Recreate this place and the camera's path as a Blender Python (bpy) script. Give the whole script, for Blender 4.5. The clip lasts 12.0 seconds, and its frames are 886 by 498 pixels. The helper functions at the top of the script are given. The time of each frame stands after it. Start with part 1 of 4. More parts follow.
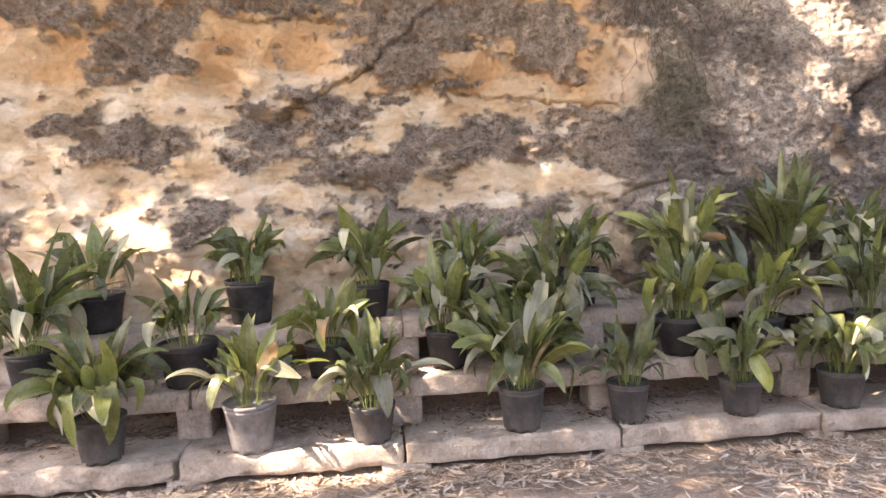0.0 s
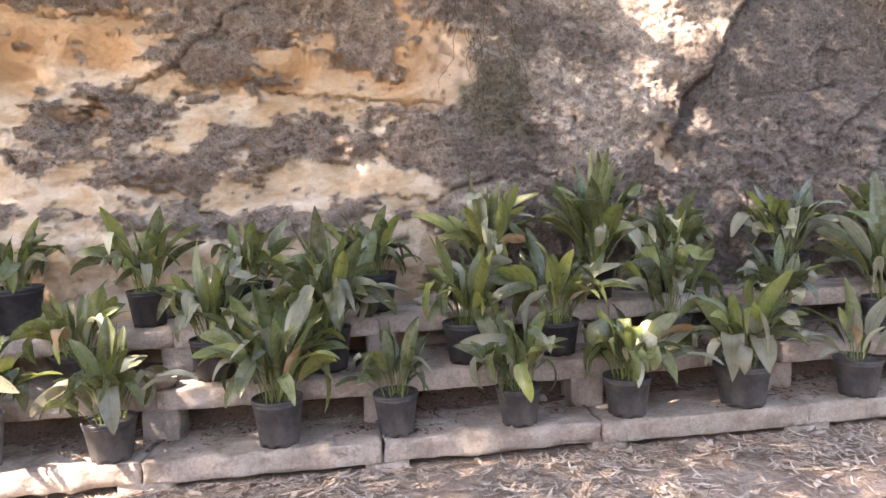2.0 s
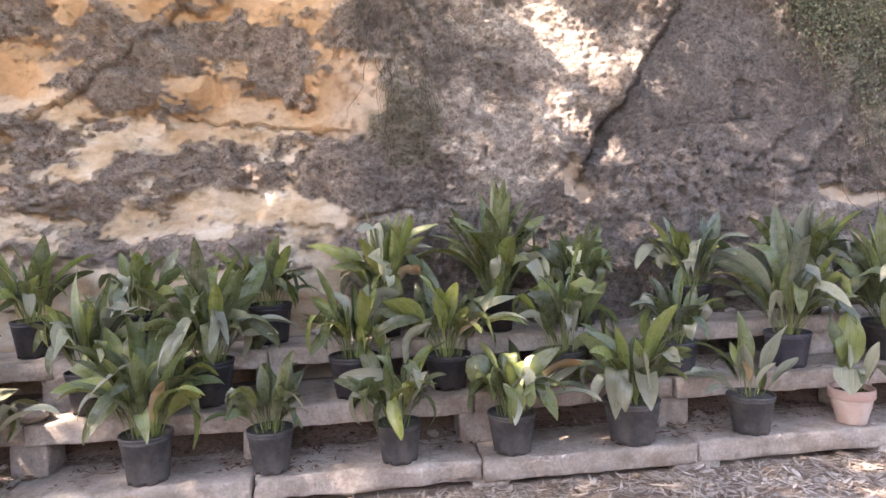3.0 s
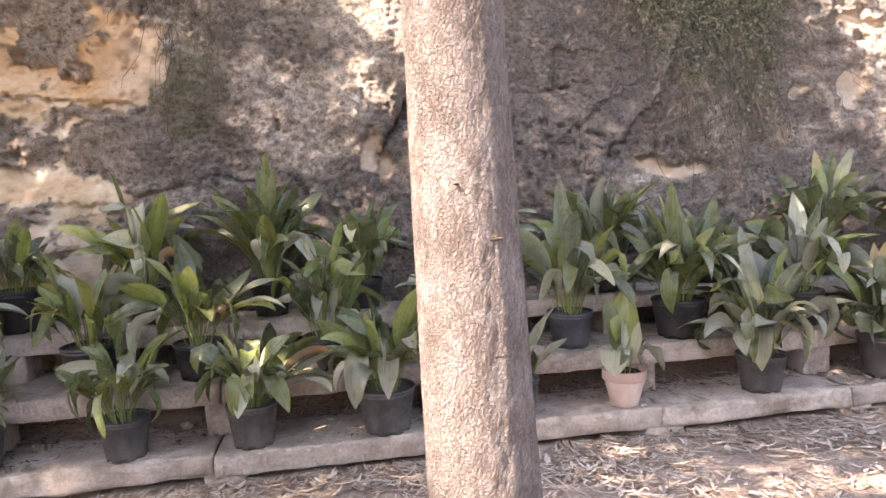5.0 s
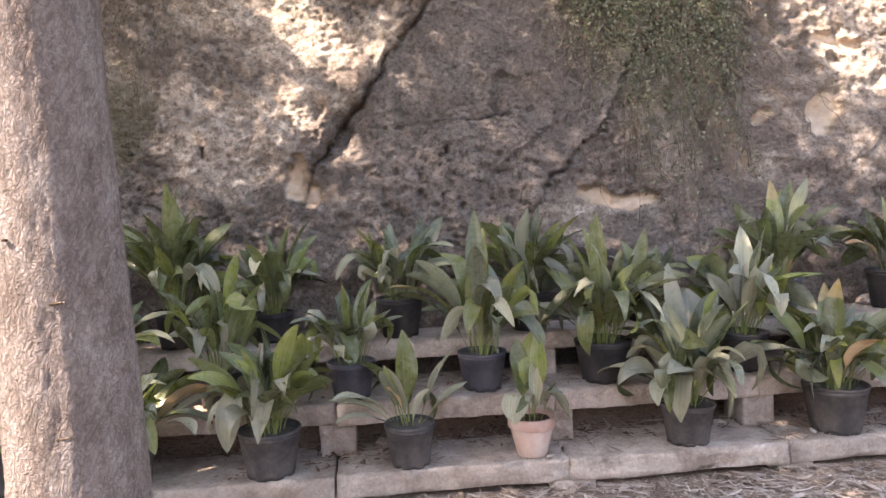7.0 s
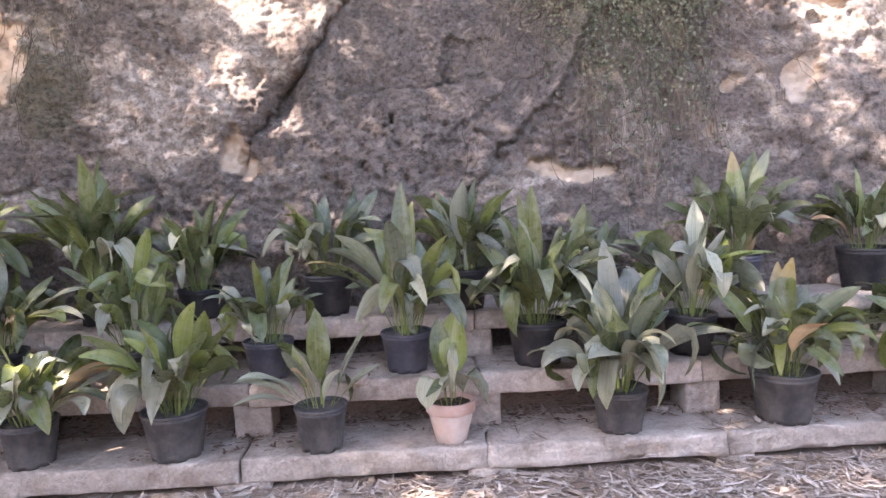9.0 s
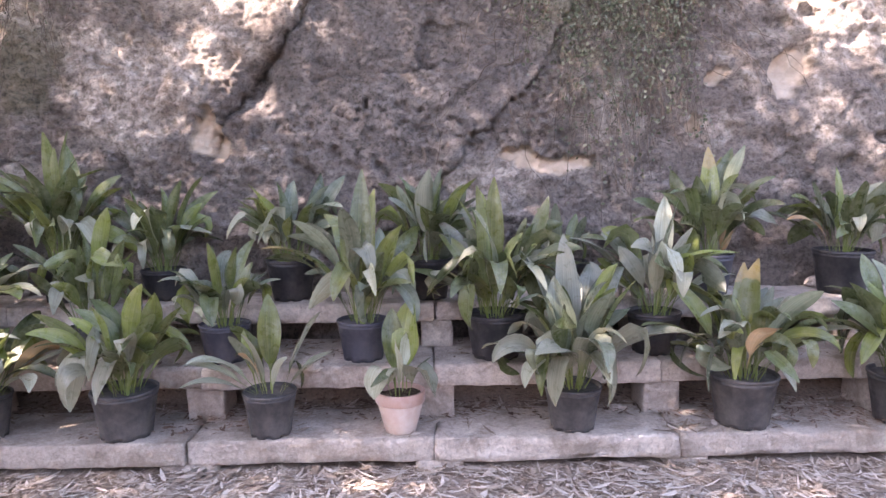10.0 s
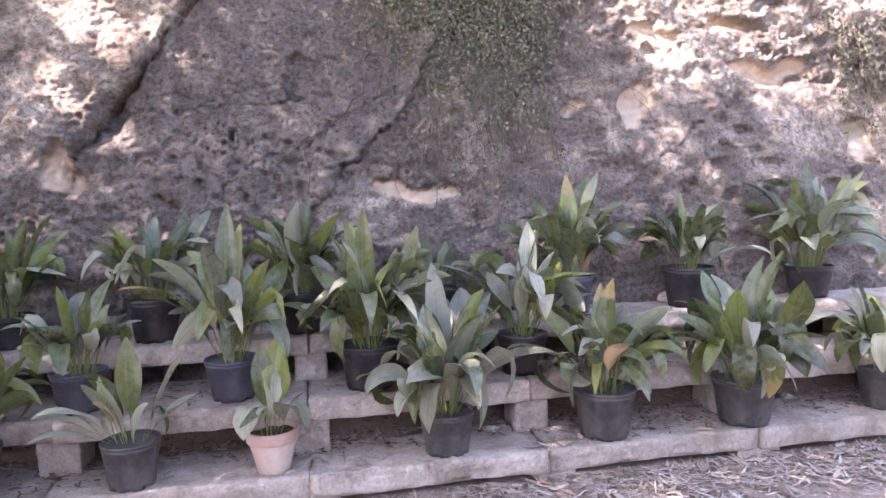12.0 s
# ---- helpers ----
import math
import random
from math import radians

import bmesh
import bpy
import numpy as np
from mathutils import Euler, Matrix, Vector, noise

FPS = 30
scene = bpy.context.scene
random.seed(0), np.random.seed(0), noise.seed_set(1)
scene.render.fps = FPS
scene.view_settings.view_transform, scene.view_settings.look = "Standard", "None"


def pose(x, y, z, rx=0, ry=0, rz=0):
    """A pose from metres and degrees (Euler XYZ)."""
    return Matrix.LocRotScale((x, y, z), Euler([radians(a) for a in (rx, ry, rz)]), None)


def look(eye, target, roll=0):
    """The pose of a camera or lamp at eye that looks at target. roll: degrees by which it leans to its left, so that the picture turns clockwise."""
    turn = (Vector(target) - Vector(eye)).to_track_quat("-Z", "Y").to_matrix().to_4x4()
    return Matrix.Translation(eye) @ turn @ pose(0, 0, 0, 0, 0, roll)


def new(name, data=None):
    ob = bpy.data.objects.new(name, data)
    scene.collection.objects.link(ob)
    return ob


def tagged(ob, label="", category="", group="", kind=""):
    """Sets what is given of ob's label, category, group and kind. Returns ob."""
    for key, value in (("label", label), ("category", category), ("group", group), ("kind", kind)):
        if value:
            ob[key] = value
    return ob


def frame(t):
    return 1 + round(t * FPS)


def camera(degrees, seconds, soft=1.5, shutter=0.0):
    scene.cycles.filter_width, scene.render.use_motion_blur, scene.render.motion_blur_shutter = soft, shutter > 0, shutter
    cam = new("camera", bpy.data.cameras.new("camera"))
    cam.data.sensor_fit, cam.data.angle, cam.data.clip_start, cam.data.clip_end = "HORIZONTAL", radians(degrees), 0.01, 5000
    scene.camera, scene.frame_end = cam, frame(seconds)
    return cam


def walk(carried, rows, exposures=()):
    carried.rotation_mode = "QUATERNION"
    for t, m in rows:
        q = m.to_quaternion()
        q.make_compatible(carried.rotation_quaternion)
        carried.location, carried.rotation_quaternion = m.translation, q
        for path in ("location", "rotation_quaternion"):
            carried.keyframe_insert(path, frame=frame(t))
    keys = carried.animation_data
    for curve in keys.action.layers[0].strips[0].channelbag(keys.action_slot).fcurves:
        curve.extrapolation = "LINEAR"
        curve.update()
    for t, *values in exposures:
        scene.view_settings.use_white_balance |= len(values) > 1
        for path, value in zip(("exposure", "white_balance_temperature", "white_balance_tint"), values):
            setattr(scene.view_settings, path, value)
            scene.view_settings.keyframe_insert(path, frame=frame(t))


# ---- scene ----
cam = camera(66.8, 12.0, soft=1.5)
EXPO = 2.97
PATH = [
    (0, (0.013, 0.018, 1.319), (0.203, 1.999, 1.122), -2.2),
    (0.5, (0.295, 0.088, 1.286), (0.493, 2.065, 1.059), -1.7),
    (1, (0.521, 0.114, 1.292), (0.797, 2.088, 1.122), -2.6),
    (1.5, (0.853, 0.054, 1.212), (0.979, 2.048, 1.108), -2.4),
    (2, (1.066, 0.088, 1.223), (1.304, 2.067, 1.055), -2.5),
    (2.5, (1.339, 0.113, 1.267), (1.704, 2.067, 1.049), -3.8),
    (3, (1.6, 0.068, 1.249), (1.852, 2.05, 1.145), -2.1),
    (3.2, (1.729, 0.036, 1.219), (1.987, 2.017, 1.135), -2.9),
    (4.8, (2.568, 0.13, 1.227), (2.829, 2.108, 1.088), -0.9),
    (5, (2.643, 0.119, 1.223), (2.979, 2.081, 1.037), -2.6),
    (5.5, (2.845, 0.17, 1.2), (3.387, 2.072, 0.899), -1.9),
    (6, (2.988, 0.268, 1.211), (3.522, 2.186, 1.017), -3.0),
    (6.5, (3.191, 0.199, 1.246), (3.474, 2.177, 1.153), 0.1),
    (6.7, (3.263, 0.173, 1.247), (3.495, 2.156, 1.132), -1.3),
    (8.3, (3.662, 0.309, 1.206), (3.737, 2.305, 1.102), -1.4),
    (8.5, (3.73, 0.271, 1.209), (3.763, 2.269, 1.113), -1.0),
    (9, (3.854, 0.315, 1.209), (3.958, 2.304, 1.025), -2.2),
    (9.5, (4.004, 0.372, 1.202), (4.117, 2.356, 0.978), -0.9),
    (10, (4.128, 0.344, 1.225), (4.173, 2.33, 0.995), -0.5),
    (10.5, (4.178, 0.323, 1.229), (4.312, 2.311, 1.051), -1.0),
    (11, (4.196, 0.313, 1.227), (4.407, 2.294, 1.053), -1.5),
    (11.5, (4.203, 0.316, 1.232), (4.469, 2.291, 1.067), -1.9),
    (12, (4.211, 0.303, 1.247), (4.584, 2.261, 1.087), -1.7),
]
LIGHTING = [(0.0, EXPO - 0.05, 9200, 26), (1.5, EXPO, 8700, 25), (3.0, EXPO + 0.12, 8100, 26), (5.0, EXPO - 0.03, 8800, 27), (5.5, EXPO, 8900, 27), (6.0, EXPO - 0.08, 9000, 27), (6.7, EXPO - 0.10, 8900, 26), (8.5, EXPO + 0.17, 7950, 26), (9.3, EXPO + 0.25, 7700, 32), (12.0, EXPO + 0.17, 7350, 33)]
walk(cam, [(t, look(eye, target, roll)) for t, eye, target, roll in PATH], LIGHTING)

# ---- light: open shade under a tree, with sun from the left and behind ----
SUN = Vector((-0.610, -0.215, 0.766)).normalized()
world = bpy.data.worlds.new("sky")
scene.world = world
world.use_nodes = True
sky = world.node_tree.nodes.new("ShaderNodeTexSky")
sky.sky_type, sky.sun_disc = "NISHITA", False
sky.sun_elevation, sky.sun_rotation = math.asin(SUN.z), math.atan2(SUN.x, SUN.y)
world.node_tree.links.new(sky.outputs[0], world.node_tree.nodes["Background"].inputs[0])
world.node_tree.nodes["Background"].inputs[1].default_value = 0.15
sun = new("sun", bpy.data.lights.new("sun", "SUN"))
sun.data.energy, sun.data.angle, sun.data.color = 3.3, radians(0.6), (1.0, 0.985, 0.96)
sun.matrix_world = look(SUN * 40, (0, 0, 0))


# ---- small helpers ----
def smooth(a, b, v):
    f = np.clip((np.asarray(v, float) - a) / (b - a), 0, 1)
    return f * f * (3 - 2 * f)


def grain(x, y, seed=0):
    """Gradient noise over arrays, about -0.7 to 0.7."""
    x, y = np.asarray(x, float), np.asarray(y, float)
    xi, yi = np.floor(x).astype(np.int64), np.floor(y).astype(np.int64)
    fx, fy = x - xi, y - yi
    u, v = fx * fx * fx * (fx * (fx * 6 - 15) + 10), fy * fy * fy * (fy * (fy * 6 - 15) + 10)

    def corner(dx, dy):
        k = (xi + dx) * 374761393 + (yi + dy) * 668265263 + seed * 1442695041
        k = (k ^ (k >> 13)) * 1274126177 & 0x7FFFFFFF
        a = (k ^ (k >> 16)) % 4096 / 4096 * 2 * np.pi
        return np.cos(a) * (fx - dx) + np.sin(a) * (fy - dy)

    low = corner(0, 0) * (1 - u) + corner(1, 0) * u
    high = corner(0, 1) * (1 - u) + corner(1, 1) * u
    return low * (1 - v) + high * v


def fbm(x, y, octaves=4, seed=0, rough=0.5):
    total, size = 0, 1.0
    for o in range(octaves):
        total = total + grain(x * 2**o + 17.3 * o, y * 2**o - 9.1 * o, seed + o) * size
        size *= rough
    return total


def cells(x, y, seed=0):
    """Distance to the nearest of scattered points, one to a unit cell."""
    xi, yi = np.floor(x).astype(np.int64), np.floor(y).astype(np.int64)
    best = np.full(np.shape(x), 9.0)
    for dx in (-1, 0, 1):
        for dy in (-1, 0, 1):
            k = (xi + dx) * 374761393 + (yi + dy) * 668265263 + seed * 1442695041
            k = (k ^ (k >> 13)) * 1274126177 & 0x7FFFFFFF
            px, py = xi + dx + (k >> 3) % 1024 / 1024, yi + dy + (k >> 13) % 1024 / 1024
            best = np.minimum(best, np.hypot(x - px, y - py))
    return best


def along(x, z, *points):
    """Distance to a broken line, and on which side of it (plus: to its right going up)."""
    best, side = np.full(np.shape(x), 9.0), np.zeros(np.shape(x))
    for (ax, az), (bx, bz) in zip(points, points[1:]):
        dx, dz = bx - ax, bz - az
        f = np.clip(((x - ax) * dx + (z - az) * dz) / (dx * dx + dz * dz), 0, 1)
        d = np.hypot(x - ax - f * dx, z - az - f * dz)
        s = np.sign((x - ax) * dz - (z - az) * dx)
        side = np.where(d < best, s, side)
        best = np.minimum(best, d)
    return best, side


def mesh_of(name, verts, faces, material=None, smooth_faces=True):
    me = bpy.data.meshes.new(name)
    me.from_pydata([tuple(v) for v in verts], [], [tuple(f) for f in faces])
    if material:
        me.materials.append(material)
    if smooth_faces:
        me.polygons.foreach_set("use_smooth", [True] * len(me.polygons))
    me.update()
    return me


def part(name, me, parent, label=""):
    ob = new(name, me)
    ob.parent = parent
    return tagged(ob, label)


def thing(name, place, label, category, group="", kind=""):
    ob = new(name)
    ob.location = place
    ob.empty_display_size = 0.1
    return tagged(ob, label, category, group, kind)


def grid_faces(nu, nv):
    """Quads over nv rows of nu points."""
    i = np.arange(nu * nv).reshape(nv, nu)
    return np.stack([i[:-1, :-1], i[:-1, 1:], i[1:, 1:], i[1:, :-1]], -1).reshape(-1, 4)


# ---- materials ----
def fresh(name, rough=0.8, spec=0.3):
    m = bpy.data.materials.new(name)
    m.use_nodes = True
    shader = m.node_tree.nodes["Principled BSDF"]
    shader.inputs["Roughness"].default_value = rough
    shader.inputs["Specular IOR Level"].default_value = spec
    return m, m.node_tree, shader


def coords(nt, stretch=(1, 1, 1), which="Object"):
    c, s = nt.nodes.new("ShaderNodeTexCoord"), nt.nodes.new("ShaderNodeMapping")
    s.inputs["Scale"].default_value = stretch
    nt.links.new(c.outputs[which], s.inputs["Vector"])
    return s.outputs[0]


def tex(nt, vec, scale, detail=5, rough=0.6):
    n = nt.nodes.new("ShaderNodeTexNoise")
    n.inputs["Scale"].default_value, n.inputs["Detail"].default_value, n.inputs["Roughness"].default_value = scale, detail, rough
    nt.links.new(vec, n.inputs["Vector"])
    return n.outputs["Fac"]


def ramp(nt, fac, *stops):
    n = nt.nodes.new("ShaderNodeValToRGB")
    while len(n.color_ramp.elements) < len(stops):
        n.color_ramp.elements.new(0.5)
    for e, (at, colour) in zip(n.color_ramp.elements, stops):
        e.position = at
        e.color = (*colour, 1) if isinstance(colour, tuple) else (colour, colour, colour, 1)
    nt.links.new(fac, n.inputs["Fac"])
    return n.outputs["Color"]


def mix(nt, fac, a, b, blend="MIX"):
    n = nt.nodes.new("ShaderNodeMix")
    n.data_type, n.blend_type = "RGBA", blend
    for socket, v in ((n.inputs[0], fac), (n.inputs[6], a), (n.inputs[7], b)):
        if isinstance(v, (int, float)):
            socket.default_value = v
        elif isinstance(v, tuple):
            socket.default_value = (*v, 1)
        else:
            nt.links.new(v, socket)
    return n.outputs[2]


def attribute(nt, name):
    n = nt.nodes.new("ShaderNodeAttribute")
    n.attribute_name = name
    return n.outputs["Fac"]


def chance(nt):
    return nt.nodes.new("ShaderNodeObjectInfo").outputs["Random"]


def relief(nt, shader, height, distance, strength=1.0):
    n = nt.nodes.new("ShaderNodeBump")
    n.inputs["Distance"].default_value, n.inputs["Strength"].default_value = distance, strength
    nt.links.new(height, n.inputs["Height"])
    nt.links.new(n.outputs[0], shader.inputs["Normal"])


def colour(nt, shader, socket):
    nt.links.new(socket, shader.inputs["Base Color"])


def rock_material():
    m, nt, sh = fresh("weathered_limestone", 0.95, 0.15)
    v = coords(nt)
    flat = coords(nt, (1, 1, 2.2))
    crust_dark = ramp(nt, tex(nt, flat, 5, 9, 0.72), (0.28, (0.155, 0.128, 0.112)), (0.5, (0.26, 0.22, 0.192)), (0.74, (0.46, 0.405, 0.36)))
    crust_pale = ramp(nt, tex(nt, v, 17, 6, 0.7), (0.38, (0.33, 0.27, 0.225)), (0.49, (0.50, 0.425, 0.36)), (0.60, (0.70, 0.625, 0.54)))
    crust = mix(nt, attribute(nt, "paleness"), crust_dark, crust_pale)
    crust = mix(nt, attribute(nt, "patina"), crust, ramp(nt, tex(nt, v, 8, 8, 0.7), (0.3, (0.15, 0.13, 0.118)), (0.52, (0.22, 0.195, 0.178)), (0.75, (0.34, 0.30, 0.272))))
    ochre = ramp(nt, tex(nt, flat, 3.5, 6, 0.6), (0.3, (0.41, 0.28, 0.17)), (0.46, (0.56, 0.43, 0.295)), (0.64, (0.70, 0.605, 0.485)))
    ochre = mix(nt, attribute(nt, "rust"), ochre, mix(nt, tex(nt, v, 6, 6, 0.65), (0.40, 0.235, 0.125), (0.56, 0.36, 0.20)))
    ochre = mix(nt, attribute(nt, "bleached"), ochre, mix(nt, tex(nt, v, 9, 5), (0.47, 0.375, 0.30), (0.66, 0.565, 0.47)))
    crust = mix(nt, attribute(nt, "warm"), crust, mix(nt, tex(nt, v, 11, 6, 0.7), (0.30, 0.205, 0.155), (0.56, 0.45, 0.36)))
    # random specks put the shade of small pits into the colour; pale flecks too
    pit_fleck = ramp(nt, tex(nt, v, 42, 8, 0.8), (0.40, 0.45), (0.48, 0.92), (0.57, 1.2))
    fleck = mix(nt, attribute(nt, "crust"), ramp(nt, tex(nt, v, 45, 6, 0.7), (0.36, 0.9), (0.6, 1.02)), pit_fleck)
    both = mix(nt, attribute(nt, "crust"), ochre, crust)
    both = mix(nt, attribute(nt, "moss"), both, mix(nt, tex(nt, v, 30, 4), (0.09, 0.085, 0.045), (0.20, 0.19, 0.11)))
    colour(nt, sh, mix(nt, 0.9, both, fleck, "MULTIPLY"))
    h = mix(nt, 0.55, ramp(nt, tex(nt, v, 38, 9, 0.78), (0.40, 0.0), (0.47, 0.6), (0.75, 1.0)), tex(nt, v, 110, 5, 0.75))
    h = mix(nt, attribute(nt, "crust"), ramp(nt, h, (0.0, 0.4), (1.0, 0.6)), h)
    relief(nt, sh, h, 0.042, 1.0)
    return m


def stone_material():
    m, nt, sh = fresh("cut_limestone", 0.93, 0.15)
    v = coords(nt)
    base = ramp(nt, tex(nt, v, 5, 7, 0.65), (0.28, (0.43, 0.362, 0.30)), (0.5, (0.60, 0.522, 0.445)), (0.70, (0.74, 0.668, 0.585)))
    shade = nt.nodes.new("ShaderNodeHueSaturation")
    r = ramp(nt, chance(nt), (0.0, 0.84), (1.0, 1.1))
    nt.links.new(r, shade.inputs["Value"])
    nt.links.new(base, shade.inputs["Color"])
    dirt = ramp(nt, tex(nt, v, 5.5, 8, 0.72), (0.46, 0.0), (0.64, 0.75))
    fleck = ramp(nt, tex(nt, v, 70, 5, 0.7), (0.36, 0.76), (0.58, 1.05))
    c = mix(nt, dirt, shade.outputs[0], (0.30, 0.235, 0.185))
    colour(nt, sh, mix(nt, 0.75, c, fleck, "MULTIPLY"))
    relief(nt, sh, mix(nt, 0.4, ramp(nt, tex(nt, v, 34, 8, 0.78), (0.34, 0.0), (0.50, 0.6), (0.8, 1.0)), tex(nt, v, 130, 4)), 0.013, 1.0)
    return m


def earth_material():
    m, nt, sh = fresh("dry_earth", 0.97, 0.1)
    v = coords(nt)
    c = ramp(nt, tex(nt, v, 2.2, 8, 0.65), (0.3, (0.25, 0.185, 0.145)), (0.5, (0.36, 0.28, 0.225)), (0.7, (0.46, 0.375, 0.31)))
    fleck = ramp(nt, tex(nt, v, 60, 6, 0.75), (0.36, 0.5), (0.6, 1.05))
    colour(nt, sh, mix(nt, 0.8, c, fleck, "MULTIPLY"))
    relief(nt, sh, mix(nt, 0.5, tex(nt, v, 25, 8, 0.75), tex(nt, v, 110, 4)), 0.01, 0.8)
    return m


def soil_material():
    m, nt, sh = fresh("potting_soil", 0.97, 0.1)
    v = coords(nt)
    colour(nt, sh, ramp(nt, tex(nt, v, 70, 6, 0.75), (0.35, (0.025, 0.018, 0.013)), (0.55, (0.09, 0.065, 0.045)), (0.72, (0.34, 0.29, 0.23))))
    relief(nt, sh, tex(nt, v, 90, 5), 0.012)
    return m


def plastic_material(name, base, dust, amount):
    m, nt, sh = fresh(name, 0.5, 0.35)
    v = coords(nt)
    wear = ramp(nt, tex(nt, v, 9, 7, 0.7), (0.42, 0.0), (0.72, amount))
    streak = ramp(nt, tex(nt, coords(nt, (1, 1, 0.25)), 38, 4, 0.6), (0.45, 0.0), (0.8, amount * 0.3))
    c = mix(nt, wear, base, dust)
    colour(nt, sh, mix(nt, streak, c, dust))
    nt.links.new(ramp(nt, tex(nt, v, 20, 5), (0.35, 0.38), (0.65, 0.68)), sh.inputs["Roughness"])
    relief(nt, sh, tex(nt, v, 60, 4), 0.0015, 0.5)
    return m


def leaf_material(name, deep, light, tip, tip_at, gloss=0.31):
    m, nt, sh = fresh(name, gloss, 0.6)
    uv = nt.nodes.new("ShaderNodeUVMap").outputs[0]
    s = nt.nodes.new("ShaderNodeMapping")
    s.inputs["Scale"].default_value = (20, 0.8, 1)
    nt.links.new(uv, s.inputs["Vector"])
    vein = tex(nt, s.outputs[0], 1.0, 3, 0.6)
    v = coords(nt)
    c = ramp(nt, vein, (0.3, deep), (0.7, light))
    hue = nt.nodes.new("ShaderNodeHueSaturation")
    nt.links.new(ramp(nt, chance(nt), (0.0, 0.74), (0.5, 1.2), (1.0, 1.9)), hue.inputs["Value"])
    nt.links.new(c, hue.inputs["Color"])
    split = nt.nodes.new("ShaderNodeSeparateXYZ")
    nt.links.new(uv, split.inputs[0])
    wave = nt.nodes.new("ShaderNodeMath")
    wave.operation = "MULTIPLY_ADD"
    nt.links.new(tex(nt, v, 12, 4), wave.inputs[0])
    wave.inputs[1].default_value = 0.35
    nt.links.new(split.outputs["Y"], wave.inputs[2])
    aged = mix(nt, ramp(nt, wave.outputs[0], (tip_at, 0.0), (min(tip_at + 0.16, 1), 0.9)), hue.outputs[0], tip)
    stem = mix(nt, ramp(nt, split.outputs["Y"], (0.12, 1.0), (0.4, 0.0)), aged, (0.20, 0.26, 0.07))
    dusty = mix(nt, ramp(nt, tex(nt, v, 22, 5, 0.7), (0.45, 0.0), (0.75, 0.35)), stem, (0.34, 0.34, 0.26))
    colour(nt, sh, dusty)
    nt.links.new(ramp(nt, tex(nt, v, 30, 4), (0.35, gloss - 0.1), (0.7, gloss + 0.22)), sh.inputs["Roughness"])
    relief(nt, sh, vein, 0.002, 0.6)
    glow = nt.nodes.new("ShaderNodeBsdfTranslucent")
    nt.links.new(dusty, glow.inputs["Color"])
    both = nt.nodes.new("ShaderNodeMixShader")
    both.inputs[0].default_value = 0.24
    nt.links.new(sh.outputs[0], both.inputs[1])
    nt.links.new(glow.outputs[0], both.inputs[2])
    nt.links.new(both.outputs[0], nt.nodes["Material Output"].inputs["Surface"])
    return m


def bark_material():
    m, nt, sh = fresh("grey_bark", 0.95, 0.15)
    long = coords(nt, (1, 1, 0.5))
    v = coords(nt)
    crack = nt.nodes.new("ShaderNodeTexVoronoi")
    crack.feature = "DISTANCE_TO_EDGE"
    crack.inputs["Scale"].default_value = 130
    bent = mix(nt, 0.05, long, tex(nt, v, 30, 4), "ADD")
    nt.links.new(bent, crack.inputs["Vector"])
    furrow = ramp(nt, crack.outputs["Distance"], (0.0, 0.0), (0.32, 1.0))
    plates = mix(nt, 0.76, furrow, tex(nt, long, 85, 8, 0.8))
    c = ramp(nt, tex(nt, long, 22, 7, 0.72), (0.32, (0.22, 0.182, 0.163)), (0.5, (0.34, 0.298, 0.277)), (0.7, (0.49, 0.455, 0.432)))
    patch = ramp(nt, plates, (0.3, 0.46), (0.58, 1.08))
    colour(nt, sh, mix(nt, 0.85, c, patch, "MULTIPLY"))
    relief(nt, sh, plates, 0.024, 1.0)
    return m


def speckled(name, *stops, rough=0.8, through_light=0.0):
    """For loose heaps and foliage: each piece takes its own tone."""
    m, nt, sh = fresh(name, rough, 0.25)
    g = nt.nodes.new("ShaderNodeNewGeometry")
    v = coords(nt)
    c = ramp(nt, g.outputs["Random Per Island"], *stops)
    colour(nt, sh, mix(nt, 0.5, c, ramp(nt, tex(nt, v, 80, 4), (0.35, 0.6), (0.65, 1.1)), "MULTIPLY"))
    if through_light:
        glow, both = nt.nodes.new("ShaderNodeBsdfTranslucent"), nt.nodes.new("ShaderNodeMixShader")
        both.inputs[0].default_value = through_light
        nt.links.new(c, glow.inputs["Color"])
        nt.links.new(sh.outputs[0], both.inputs[1])
        nt.links.new(glow.outputs[0], both.inputs[2])
        nt.links.new(both.outputs[0], nt.nodes["Material Output"].inputs["Surface"])
    return m


ROCK, STONE, EARTH, SOIL, BARK = rock_material(), stone_material(), earth_material(), soil_material(), bark_material()
BLACK = plastic_material("black_plastic", (0.020, 0.020, 0.023), (0.15, 0.135, 0.12), 0.35)
CHARCOAL = plastic_material("charcoal_plastic", (0.042, 0.042, 0.044), (0.20, 0.18, 0.16), 0.5)
# one pot is a paler grey than the rest
PALE_GREY = plastic_material("pale_grey_plastic", (0.13, 0.13, 0.135), (0.36, 0.34, 0.32), 0.7)
BLUE_GREY = plastic_material("blue_grey_plastic", (0.048, 0.05, 0.066), (0.19, 0.18, 0.175), 0.4)
CLAY = plastic_material("dusty_terracotta", (0.43, 0.275, 0.225), (0.52, 0.43, 0.38), 0.9)
CLAY_BODY = plastic_material("bleached_terracotta", (0.44, 0.315, 0.255), (0.53, 0.46, 0.40), 0.95)
GREEN = leaf_material("green_leaf", (0.056, 0.076, 0.016), (0.150, 0.175, 0.048), (0.30, 0.24, 0.09), 1.15)
